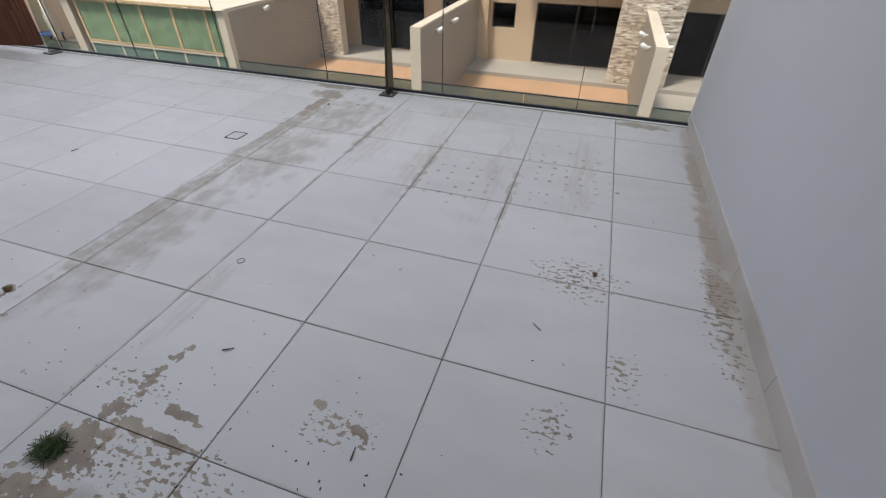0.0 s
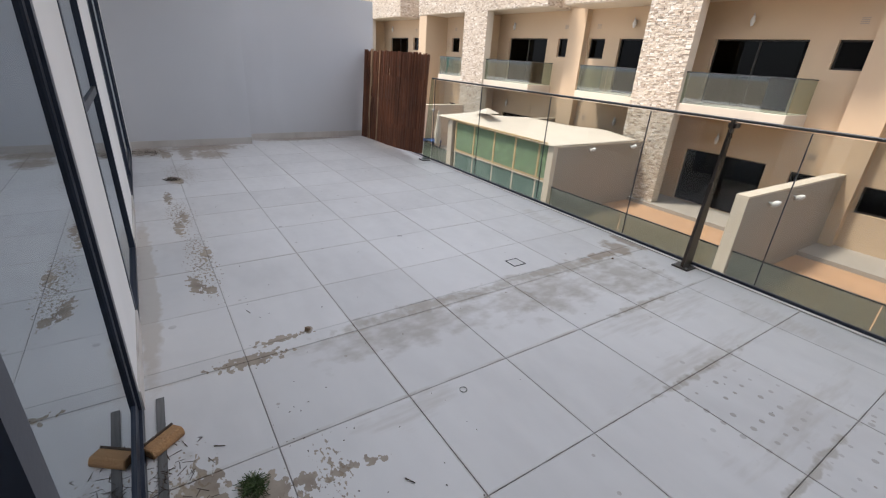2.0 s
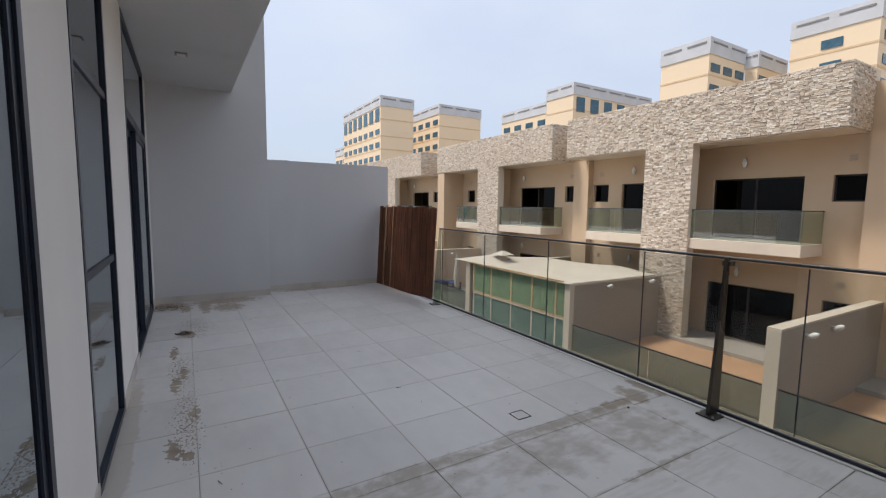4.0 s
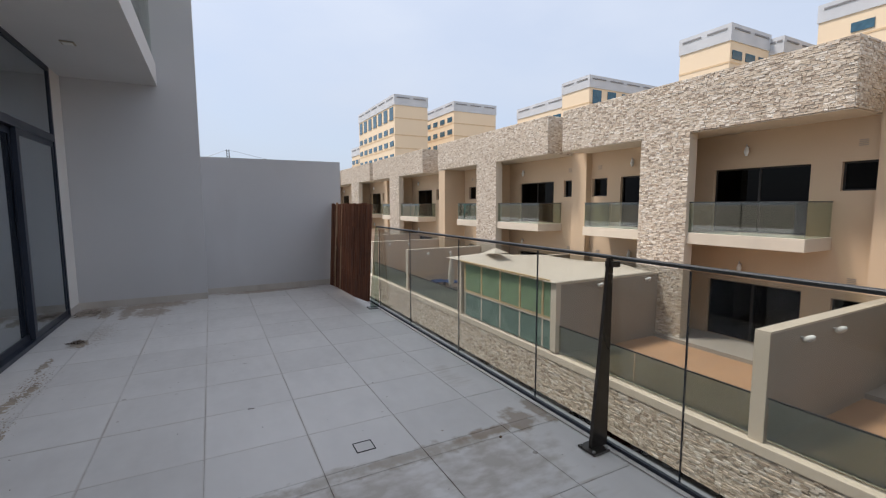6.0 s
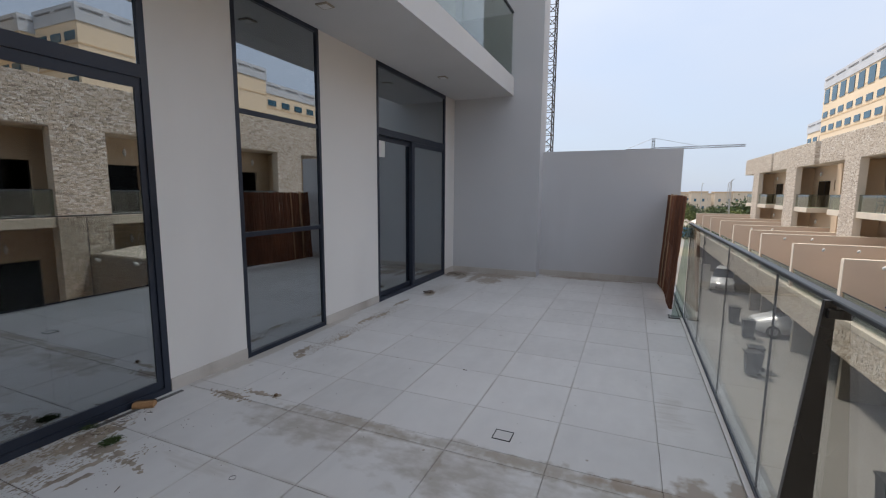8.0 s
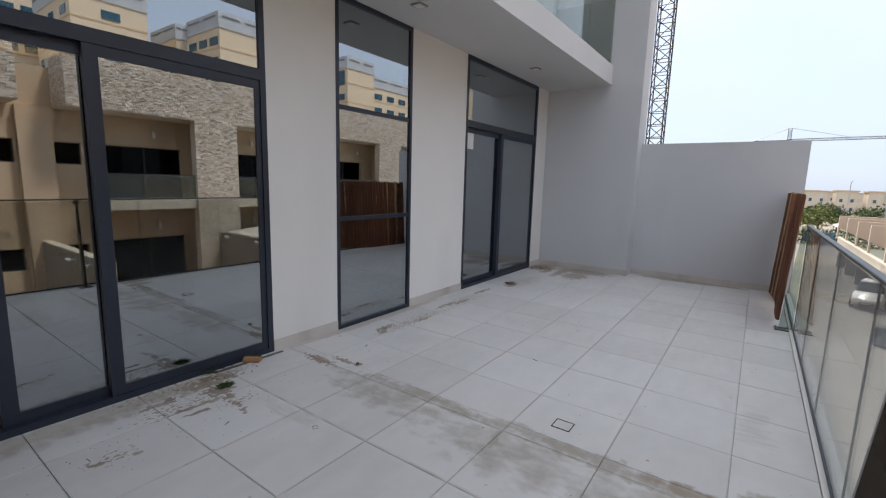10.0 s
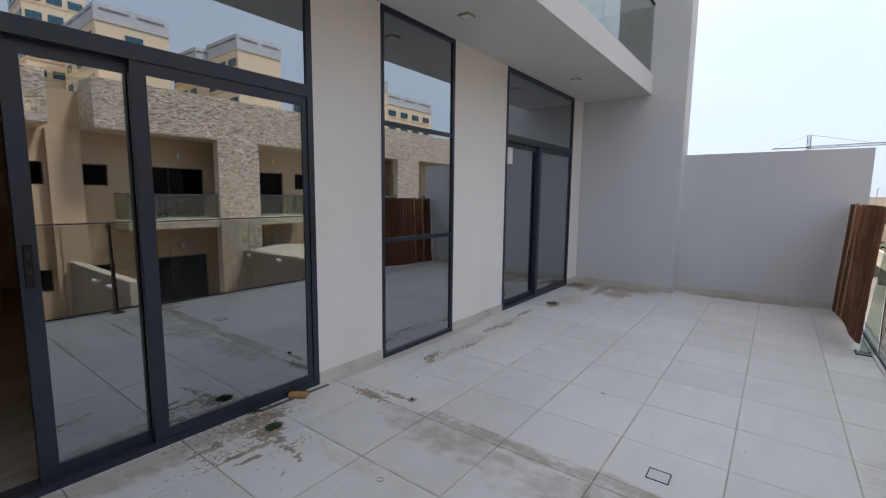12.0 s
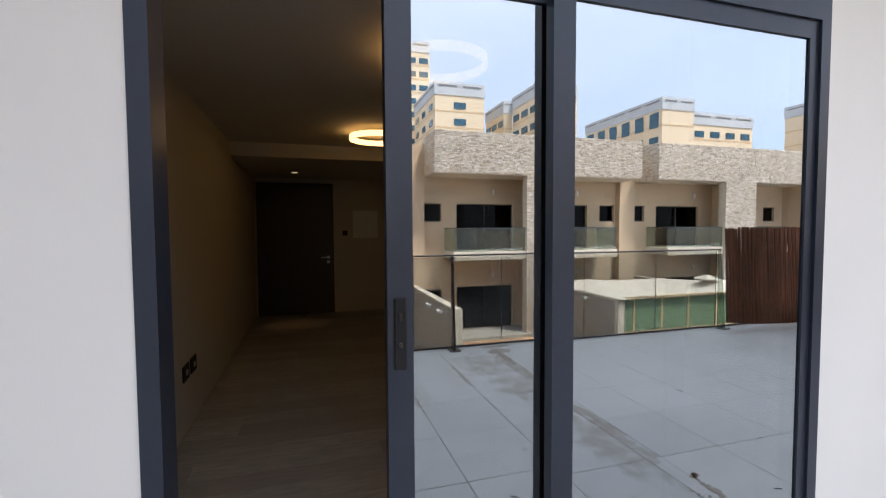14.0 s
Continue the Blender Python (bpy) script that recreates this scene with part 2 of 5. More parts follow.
def stone_material():
    """Split stone: every block has its own cream, tan or grey-brown, with a rough cleft face."""
    m, n, l, b = nodes_of("split_stone")
    g, oi = n.new("ShaderNodeNewGeometry"), n.new("ShaderNodeObjectInfo")
    own = math_node(n, l, "FRACT", math_node(n, l, "ADD", g.outputs["Random Per Island"], oi.outputs["Random"]))
    ramp = n.new("ShaderNodeValToRGB")
    ramp.color_ramp.interpolation = "CONSTANT"
    shades = ((0.0, (0.68, 0.6, 0.5)), (0.2, (0.6, 0.52, 0.42)), (0.4, (0.8, 0.75, 0.67)), (0.52, (0.55, 0.465, 0.37)), (0.68, (0.64, 0.575, 0.5)), (0.82, (0.42, 0.34, 0.265)), (0.93, (0.34, 0.285, 0.23)))
    for k, (at, shade) in enumerate(shades):
        e = ramp.color_ramp.elements[0] if k == 0 else ramp.color_ramp.elements.new(at)
        e.position, e.color = at, (*shade, 1)
    ramp.color_ramp.elements.remove(ramp.color_ramp.elements[-1])
    l.new(own, ramp.inputs[0])
    cleft = noise_fac(n, l, 14, 6, 0.3, 0.7, (1, 1, 2.5))
    slow = noise_fac(n, l, 0.7, 4)
    col = mix(n, l, math_node(n, l, "MULTIPLY", cleft, 0.3), ramp.outputs[0], (0.42, 0.34, 0.26))
    col = mix(n, l, math_node(n, l, "MULTIPLY", slow, 0.18), col, (0.5, 0.42, 0.33))
    l.new(col, b.inputs["Base Color"])
    b.inputs["Roughness"].default_value = 0.88
    bump(n, l, b, cleft, 0.7, 0.012)
    MATS["split_stone"] = m
    return m


tile = tile_material()
plank = wood_floor_material()
grout = plain("grout", (0.42, 0.39, 0.35), 0.9, scale=0.6, dirt=(0.16, 0.12, 0.09), dirt_amount=1.0)
skirt_mat = plain("skirting_tile", (0.54, 0.5, 0.455), 0.55, dirt=(0.22, 0.17, 0.12), dirt_amount=0.5)
paint_grey = plain("grey_paint", (0.56, 0.56, 0.57), 0.8, var=0.05, scale=0.5, fine=140, relief=0.04, dirt=(0.38, 0.37, 0.37), dirt_amount=0.35)
paint_white = plain("white_paint", (0.73, 0.71, 0.68), 0.8, var=0.04, scale=0.6, fine=140, relief=0.03, dirt=(0.5, 0.48, 0.46), dirt_amount=0.25)
soffit = plain("soffit_paint", (0.6, 0.6, 0.6), 0.85, var=0.04)
alu = plain("dark_aluminium", (0.028, 0.036, 0.055), 0.38, 0.3, var=0.25, fine=60, relief=0.03)
rail_metal = plain("handrail_metal", (0.075, 0.08, 0.082), 0.42, 0.7, var=0.2, relief=0.02)
post_metal = plain("post_metal", (0.085, 0.075, 0.068), 0.3, 0.8, var=0.3, relief=0.02)
warm_trim = plain("warm_trim", (0.36, 0.32, 0.25), 0.6, relief=0)
steel = plain("steel", (0.45, 0.45, 0.45), 0.35, 0.9, relief=0.02)
black = plain("black_plastic", (0.005, 0.005, 0.006), 0.85, relief=0)
reed = plain("reed", (0.17, 0.062, 0.03), 0.75, var=0.35, scale=3, fine=40, stretch=(1, 1, 0.1), relief=0.4, island=0.6)
reed_pale = plain("pale_reed", (0.42, 0.27, 0.16), 0.75, var=0.3, scale=3, fine=40, stretch=(1, 1, 0.1))
beige = plain("beige_render", (0.54, 0.405, 0.275), 0.85, var=0.07, scale=0.4, fine=60, dirt=(0.45, 0.35, 0.25), dirt_amount=0.3)
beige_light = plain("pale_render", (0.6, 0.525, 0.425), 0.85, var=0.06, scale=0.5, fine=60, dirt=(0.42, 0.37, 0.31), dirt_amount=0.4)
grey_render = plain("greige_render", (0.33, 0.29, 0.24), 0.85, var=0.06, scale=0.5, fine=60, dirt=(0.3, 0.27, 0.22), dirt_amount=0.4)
stone = stone_material()
stone_bed = plain("stone_bed", (0.38, 0.32, 0.26), 0.9)
far_render = plain("rosy_render", (0.6, 0.46, 0.35), 0.85, var=0.06, scale=0.5, fine=60, relief=0.05)
sand = plain("sand", (0.44, 0.27, 0.16), 0.95, var=0.15, scale=1.5, relief=0.15)
concrete = plain("concrete", (0.36, 0.33, 0.29), 0.85, var=0.1, scale=0.8)
road_mat = plain("paving", (0.23, 0.215, 0.195), 0.85, var=0.1, scale=0.15, fine=8)
earth = plain("dry_ground", (0.3, 0.26, 0.2), 0.95, var=0.15, scale=0.03)
dark_glass = pane_material("dark_glass", (0.03, 0.03, 0.03), 0.008)
bronze = plain("bronze_frame", (0.018, 0.015, 0.013), 0.6, relief=0)
teal_pane = plain("frosted_pane", (0.13, 0.2, 0.17), 0.25, var=0.1, relief=0)
door_glass = pane_material("door_glass", (0.3, 0.32, 0.34), 0.37, 0.0, (0.9, 0.96, 1.0))
rail_glass = pane_material("rail_glass", (0.785, 0.8, 0.785), 0.03)
green_glass = pane_material("green_glass", (0.66, 0.72, 0.68), 0.08)
terrace_glass = pane_material("terrace_glass", (0.55, 0.6, 0.55), 0.36, 0.02, (0.86, 0.92, 0.86))
room_shade = plain("room_shade", (0.03, 0.027, 0.025), 0.9, relief=0)
fabric = plain("sail_fabric", (0.6, 0.54, 0.46), 0.9, var=0.05)
green_panel = plain("green_panel", (0.2, 0.3, 0.17), 0.8, var=0.4, scale=4, fine=12, stretch=(0.3, 1, 3), relief=0.5)
timber = plain("timber", (0.58, 0.42, 0.22), 0.7, var=0.2, stretch=(1, 1, 0.2))
# tower walls and parapets are lightened: distance haze put into their colours
hazed_wall = plain("hazed_tower_paint", (0.8, 0.65, 0.47), 0.85, var=0.04, scale=0.06, relief=0)
tower_band = plain("tower_band", (0.68, 0.5, 0.31), 0.85, relief=0)
hazed_parapet = plain("hazed_tower_parapet", (0.56, 0.58, 0.61), 0.85, var=0.1, scale=0.3, relief=0)
slot_shade = plain("slot_shade", (0.24, 0.24, 0.25), 0.9, relief=0)
tower_glass = plain("tower_window", (0.05, 0.13, 0.19), 0.12, var=0.3, relief=0)
room_paint = plain("room_paint", (0.5, 0.45, 0.38), 0.8, var=0.03)
door_wood = plain("door_veneer", (0.025, 0.016, 0.013), 0.5, var=0.3, stretch=(8, 8, 1))
ring_glow = glow("ring_lamp_glow", (1.0, 0.58, 0.18), 1.15)
spot_glow = glow("spot_glow", (1.0, 0.75, 0.45), 0.12)
white_plastic = plain("white_plastic", (0.7, 0.7, 0.68), 0.5, relief=0)
bark_mat = plain("bark", (0.09, 0.06, 0.04), 0.9, var=0.4, fine=50, relief=1.0)
dry_mud = plain("dry_mud", (0.2, 0.13, 0.08), 0.95, var=0.3, scale=20, fine=150, relief=0.6)
cut_wood = plain("cut_wood", (0.4, 0.22, 0.1), 0.85, var=0.35, scale=8, fine=120, relief=0.5)
grey_wood = plain("grey_wood", (0.13, 0.125, 0.12), 0.9, var=0.3, fine=60, stretch=(0.1, 1, 1), relief=0.4)
leaf = plain("foliage", (0.055, 0.085, 0.025), 0.8, var=0.4, island=0.6)
leaf_dry = plain("dry_foliage", (0.16, 0.19, 0.05), 0.8, var=0.4, island=0.6)
rubber = plain("rubber", (0.015, 0.015, 0.015), 0.8)
car_glass = plain("car_glass", (0.01, 0.012, 0.014), 0.08, relief=0)


# ---- building blocks ----
def box(bm, x0, x1, y0, y1, z0, z1):
    """An axis-aligned block."""
    x0, x1, y0, y1, z0, z1 = min(x0, x1), max(x0, x1), min(y0, y1), max(y0, y1), min(z0, z1), max(z0, z1)
    v = [bm.verts.new(c) for c in ((x0, y0, z0), (x1, y0, z0), (x1, y1, z0), (x0, y1, z0), (x0, y0, z1), (x1, y0, z1), (x1, y1, z1), (x0, y1, z1))]
    for f in ((3, 2, 1, 0), (4, 5, 6, 7), (0, 1, 5, 4), (1, 2, 6, 5), (2, 3, 7, 6), (3, 0, 4, 7)):
        bm.faces.new([v[i] for i in f])
    return v


def boxes(*specs):
    bm = bmesh.new()
    for s in specs:
        box(bm, *s)
    return bm


def bevelled(bm, width, segments=1):
    bmesh.ops.bevel(bm, geom=list(bm.edges), offset=width, segments=segments, affect="EDGES", profile=0.6)
    return bm


def thing(name, at, label="", category="", group="", kind=""):
    ob = new(name)
    ob.location = at
    ob.empty_display_size = 0.1
    return tagged(ob, label, category, group, kind)


def place_of(ob):
    v = Vector(ob.location)
    while ob.parent:
        ob = ob.parent
        v += ob.location
    return v


def part(name, bm, material, parent=None, label="", smooth=False):
    """Links bm, given in world places, as one mesh object under parent."""
    me = bpy.data.meshes.new(name)
    if parent:
        bmesh.ops.translate(bm, vec=-place_of(parent), verts=bm.verts)
    bm.to_mesh(me)
    bm.free()
    me.materials.append(material)
    if smooth:
        for p in me.polygons:
            p.use_smooth = True
    ob = new(name, me)
    ob.parent = parent
    if label:
        tagged(ob, label)
    return ob


def structure(name, bm, material, label, smooth=False):
    return tagged(part(name, bm, material, None, "", smooth), label, "", "", "structure")


def cyl(bm, a, b, r0, r1=None, n=12):
    """A tapered rod from a to b."""
    r1 = r0 if r1 is None else r1
    a, b = Vector(a), Vector(b)
    q = (b - a).to_track_quat("Z", "Y")
    rings = []
    for c, r in ((a, r0), (b, r1)):
        rings.append([bm.verts.new(c + q @ Vector((r * math.cos(2 * math.pi * i / n), r * math.sin(2 * math.pi * i / n), 0))) for i in range(n)])
    for i in range(n):
        bm.faces.new((rings[0][i], rings[0][(i + 1) % n], rings[1][(i + 1) % n], rings[1][i]))
    bm.faces.new(rings[0][::-1])
    bm.faces.new(rings[1])


def prism(bm, points, axis, lo, hi):
    """A flat outline given in two coordinates, drawn out along the third axis."""
    def at(p, w):
        return {"x": (w, p[0], p[1]), "y": (p[0], w, p[1]), "z": (p[0], p[1], w)}[axis]
    a = [bm.verts.new(at(p, lo)) for p in points]
    b = [bm.verts.new(at(p, hi)) for p in points]
    k = len(points)
    for i in range(k):
        bm.faces.new((a[i], a[(i + 1) % k], b[(i + 1) % k], b[i]))
    bm.faces.new(a[::-1])
    bm.faces.new(b)
    bmesh.ops.recalc_face_normals(bm, faces=bm.faces)


# ---- the terrace ----
FY = -0.05          # face of the house wall
LX, LX2 = -7.87, -8.2  # tall and low part of the end wall
RX = 0.85
EDGE = 3.79
CEIL = 3.28

structure("floor", boxes((-8.5, 1.1, -0.4, 3.95, -0.35, -0.012)), grout, "dusty grout bed and slab under the pale terrace tiles")
for n_, (a, b_) in enumerate(((0.4, RX), (-2.73, -1.985), (-5.05, -3.88), (LX, -7.42))):
    structure("wall_house", boxes((a, b_, FY - 0.25, FY, -0.012, CEIL)), paint_white, "white rendered pier of the house between dark glazed doors")
structure("wall_upper", boxes((-8.0, 1.1, FY - 0.25, FY, 3.58, 7.0)), paint_white, "white rendered wall of the house above the balcony slab")
structure("wall_end_tall", boxes((LX - 0.5, LX, FY - 0.25, 1.6, -0.012, 7.4)), paint_grey, "tall grey rendered end wall beside the glazed door")
structure("wall_end_low", boxes((LX2 - 0.22, LX2, 1.6, 3.9, -0.012, 2.3)), paint_grey, "lower grey rendered end wall with a plain top")
structure("wall_side", boxes((RX, RX + 0.25, FY - 0.25, 3.88, -0.012, 7.4)), paint_grey, "tall grey rendered side wall of the terrace")
structure("ceiling", boxes((LX, RX, -0.42, 1.09, CEIL, 3.6)), soffit, "pale painted slab of the balcony above the terrace")

# skirting tiles
sk = thing("baseboard", (0, 0, 0), "beige porcelain skirting tiles stained by mud at the foot of the walls", "", "", "structure")


def skirting(x0, y0, x1, y1, nx, ny):
    length = math.hypot(x1 - x0, y1 - y0)
    k = max(1, round(length / 0.6))
    for i in range(k):
        a, b_ = i / k, (i + 1) / k
        ax, ay, bx, by = x0 + (x1 - x0) * a, y0 + (y1 - y0) * a, x0 + (x1 - x0) * b_, y0 + (y1 - y0) * b_
        g = 0.0015
        if abs(x1 - x0) > abs(y1 - y0):
            bm = boxes((min(ax, bx) + g, max(ax, bx) - g, ay, ay + ny * 0.01, -0.004, 0.1))
        else:
            bm = boxes((ax, ax + nx * 0.01, min(ay, by) + g, max(ay, by) - g, -0.004, 0.1))
        part("skirting_tile", bm, skirt_mat, sk)


for a, b_ in ((0.4, RX), (-2.73, -1.985), (-5.05, -3.88), (LX, -7.42)):
    skirting(a, FY, b_, FY, 0, 1)
skirting(LX, FY + 0.01, LX, 1.6, 1, 0)
skirting(LX2, 1.6, LX2, 3.75, 1, 0)
skirting(RX, FY + 0.01, RX, 3.75, -1, 0)

# kerb of the glass rail
structure("trim", boxes((-8.2, RX, 3.8, 3.91, -0.012, 0.008)), paint_white, "thin white kerb under the glass rail")
structure("trim_channel", boxes((-8.2, RX, 3.83, 3.852, 0.008, 0.03)), alu, "dark channel that holds the glass rail")


def frame_rect(bm, x0, x1, z0, z1, y0, y1, w):
    """Four bars round an opening in the wall plane."""
    box(bm, x0, x0 + w, y0, y1, z0, z1)
    box(bm, x1 - w, x1, y0, y1, z0, z1)
    box(bm, x0 + w, x1 - w, y0, y1, z0, z0 + w)
    box(bm, x0 + w, x1 - w, y0, y1, z1 - w, z1)


def sliding_door(name, x0, x1, mid, leaf_x0, leaf_x1, label):
    """A dark framed pair of sliding panes under a transom light. The leaf runs in the inner track."""
    d = thing(name, ((x0 + x1) / 2, FY - 0.1, 0), label, "", "", "structure")
    bm = bmesh.new()
    y0, y1 = FY - 0.115, FY + 0.004
    box(bm, x0, x0 + 0.05, y0, y1, 0, CEIL)
    box(bm, x1 - 0.05, x1, y0, y1, 0, CEIL)
    box(bm, x0 + 0.05, x1 - 0.05, y0, y1, 0, 0.045)
    box(bm, x0 + 0.05, x1 - 0.05, y0, y1, CEIL - 0.06, CEIL)
    box(bm, x0 + 0.05, x1 - 0.05, y0, y1, 2.33, 2.42)
    part("frame", bm, alu, d)
    part("transom_pane", boxes((x0 + 0.05, x1 - 0.05, FY - 0.02, FY - 0.014, 2.42, CEIL - 0.06)), door_glass, d)
    fx0, fx1 = x0 + 0.05, mid + 0.005
    bm = bmesh.new()
    box(bm, fx0, fx0 + 0.045, FY - 0.055, FY - 0.008, 0.045, 2.33)
    box(bm, fx1 - 0.08, fx1, FY - 0.055, FY - 0.008, 0.045, 2.33)
    box(bm, fx0 + 0.045, fx1 - 0.08, FY - 0.055, FY - 0.008, 0.045, 0.11)
    box(bm, fx0 + 0.045, fx1 - 0.08, FY - 0.055, FY - 0.008, 2.26, 2.33)
    fixed = part("fixed_leaf", bm, alu, d)
    part("pane", boxes((fx0 + 0.045, fx1 - 0.08, FY - 0.022, FY - 0.016, 0.11, 2.26)), door_glass, fixed)
    bm = bmesh.new()
    ly0, ly1 = FY - 0.11, FY - 0.06
    box(bm, leaf_x0, leaf_x0 + 0.08, ly0, ly1, 0.045, 2.33)
    box(bm, leaf_x1 - 0.08, leaf_x1, ly0, ly1, 0.045, 2.33)
    box(bm, leaf_x0 + 0.08, leaf_x1 - 0.08, ly0, ly1, 0.045, 0.11)
    box(bm, leaf_x0 + 0.08, leaf_x1 - 0.08, ly0, ly1, 2.26, 2.33)
    leaf_ = part("sliding_leaf", bm, alu, d)
    part("pane", boxes((leaf_x0 + 0.08, leaf_x1 - 0.08, FY - 0.076, FY - 0.07, 0.11, 2.26)), door_glass, leaf_)
    hx = leaf_x1 - 0.038
    part("handle", bevelled(boxes((hx - 0.019, hx + 0.019, ly1, ly1 + 0.012, 1.1, 1.32)), 0.004), black, leaf_, "black recessed pull handle")
    part("latch", bevelled(boxes((hx - 0.005, hx + 0.005, ly1 + 0.012, ly1 + 0.017, 1.17, 1.185)), 0.001), post_metal, leaf_)
    part("latch", bevelled(boxes((hx - 0.005, hx + 0.005, ly1 + 0.012, ly1 + 0.017, 1.25, 1.275)), 0.001), post_metal, leaf_)
    return d


sliding_door("door_1", -1.985, 0.4, -0.77, -1.36, -0.235, "dark blue-grey aluminium sliding door, half open, under a transom light")
sliding_door("door_2", -7.42, -5.05, -6.12, -6.2, -5.11, "dark blue-grey aluminium sliding door, closed, under a transom light")

note = thing("paper_note", (-5.249, FY - 0.069, 2.155), "small white paper note stuck on a dark glass pane", "paper")
part("sheet", boxes((-5.373, -5.125, FY - 0.069, FY - 0.0675, 2.036, 2.274)), white_plastic, note)

w = thing("window_1", (-3.3, FY - 0.1, 0), "tall dark framed window in three panes between white piers", "", "", "structure")
bm = bmesh.new()
frame_rect(bm, -3.88, -2.73, 0, CEIL, FY - 0.1, FY + 0.004, 0.042)
for z in (1.13, 2.23):
    box(bm, -3.838, -2.772, FY - 0.08, FY - 0.004, z, z + 0.045)
part("window_frame", bm, alu, w)
for z0, z1 in ((0.042, 1.13), (1.175, 2.23), (2.275, CEIL - 0.042)):
    part("pane", boxes((-3.838, -2.772, FY - 0.02, FY - 0.014, z0, z1)), door_glass, w)

# upper balcony glass
ub = thing("balcony_rail", (-3.6, 1.04, 3.6), "pale green glass balustrade on the balcony above", "balustrade")
for i in range(7):
    part("glass_panel", boxes((-7.85 + i * 1.24, -7.85 + i * 1.24 + 1.23, 1.04, 1.052, 3.6, 4.68)), green_glass, ub)
part("end_panel", boxes((-7.86, -7.85, 0.0, 1.03, 3.6, 4.68)), green_glass, ub)
part("rail_cap", boxes((-7.85, 0.84, 1.025, 1.065, 4.68, 4.71)), rail_metal, ub)

for x in (-0.6, -3.4, -6.2):
    d = thing("downlight", (x, 0.42, CEIL), "square recessed downlight in the pale balcony soffit", "ceiling light", "downlights in the soffit")
    part("rim", bevelled(boxes((x - 0.065, x + 0.065, 0.355, 0.485, CEIL - 0.014, CEIL)), 0.004), warm_trim, d)
    part("lens", boxes((x - 0.045, x + 0.045, 0.375, 0.465, CEIL - 0.018, CEIL - 0.014)), white_plastic, d)

# glass rail of the terrace
rail = thing("glass_rail", (-2.5, 3.83, 0), "frameless glass balustrade with a slim dark handrail on a white kerb", "balustrade")
joints = [RX - 0.005, -0.03, -1.23, -2.41, -3.59, -4.79, -5.91]
for a, b_ in zip(joints, joints[1:]):
    part("glass_panel", boxes((b_ + 0.004, a - 0.004, 3.835, 3.847, 0.025, 1.17)), rail_glass, rail)
    part("panel_edge", boxes((b_ - 0.003, b_ + 0.003, 3.836, 3.846, 0.036, 1.168)), alu, rail)
part("handrail", bevelled(boxes((-5.98, RX, 3.82, 3.862, 1.178, 1.198)), 0.004), rail_metal, rail)
for x in (-1.72, -5.94):
    bm = bmesh.new()
    prism(bm, [(3.832, 1.19), (3.80, 1.19), (3.70, 0.012), (3.832, 0.012)], "x", x - 0.012, x + 0.012)
    post = part("post", bm, post_metal if x > -3 else green_glass, rail, "dark tapering metal fin post" if x > -3 else "clear tapering glass fin")
    part("base_plate", bevelled(boxes((x - 0.07, x + 0.07, 3.665, 3.8, 0.0, 0.012)), 0.003), post_metal, post)
    for dx, dy in ((-0.05, 3.68), (0.05, 3.68), (-0.05, 3.785), (0.05, 3.785)):
        bm = bmesh.new()
        cyl(bm, (x + dx, dy, 0.012), (x + dx, dy, 0.024), 0.009, n=6)
        part("bolt", bm, steel, post)
    if x > -3:
        part("clamp", bevelled(boxes((x - 0.03, x + 0.03, 3.805, 3.875, 1.13, 1.165)), 0.003), post_metal, post)

# reed screen
screen = thing("reed_screen", (-7.1, 3.7, 0), "weathered red-brown reed screen leaning outward at the rail end", "fence", "", "")
reed_meshes = []
for k in range(9):
    bm = bmesh.new()
    r = 0.011 + 0.0016 * k
    h = 1.49 + 0.007 * k
    rng = random.Random(k)
    pts = [Vector((rng.uniform(-0.006, 0.006), rng.uniform(-0.004, 0.004), h * i / 4)) for i in range(5)]
    for p, q in zip(pts, pts[1:]):
        cyl(bm, p, q, r * rng.uniform(0.85, 1.1), r * rng.uniform(0.8, 1.05), 6)
    me = bpy.data.meshes.new("reed")
    bm.to_mesh(me)
    bm.free()
    me.materials.append(reed if k < 7 else reed_pale)
    reed_meshes.append(me)
rng = random.Random(5)
x = -8.15
while x < -5.96:
    u = (x + 8.15) / 2.2
    ob = new("reed", reed_meshes[rng.randrange(7) if rng.random() < 0.975 else 7 + rng.randrange(2)])
    ob.parent = screen
    y = 3.66 + 0.02 * math.sin(u * 5) + 0.045 * min(1, u * 3) + rng.uniform(-0.006, 0.006)
    ob.matrix_basis = pose(x + 7.1, y - 3.7, 0.0, -3.0 + rng.uniform(-0.6, 0.6), rng.uniform(-0.8, 0.8), 0)
    lift = 0.1 * max(0, u - 0.35) ** 1.5 / 0.52
    ob.location.z = lift
    ob.scale = (1, 1, 1 - lift / 1.5)
    x += rng.uniform(0.0125, 0.018)
for z in (0.3, 0.8, 1.3):
    part("wire", boxes((-8.1, -6.0, 3.679 + z * 0.05, 3.682 + z * 0.05, z, z + 0.003)), bark_mat, screen)

# drain
dr = thing("floor_drain", (-2.415, 2.465, 0), "square steel floor drain cover set in the tiles", "drain")
bm = bmesh.new()

for s in ((-2.475, -2.36, 2.425, 2.43), (-2.475, -2.36, 2.54, 2.545), (-2.475, -2.47, 2.43, 2.54), (-2.365, -2.36, 2.43, 2.54)):
    box(bm, *s, -0.004, 0.0035)
part("rim", bm, black, dr)
part("cover", boxes((-2.47, -2.365, 2.43, 2.54, -0.004, 0.001)), tile, dr)


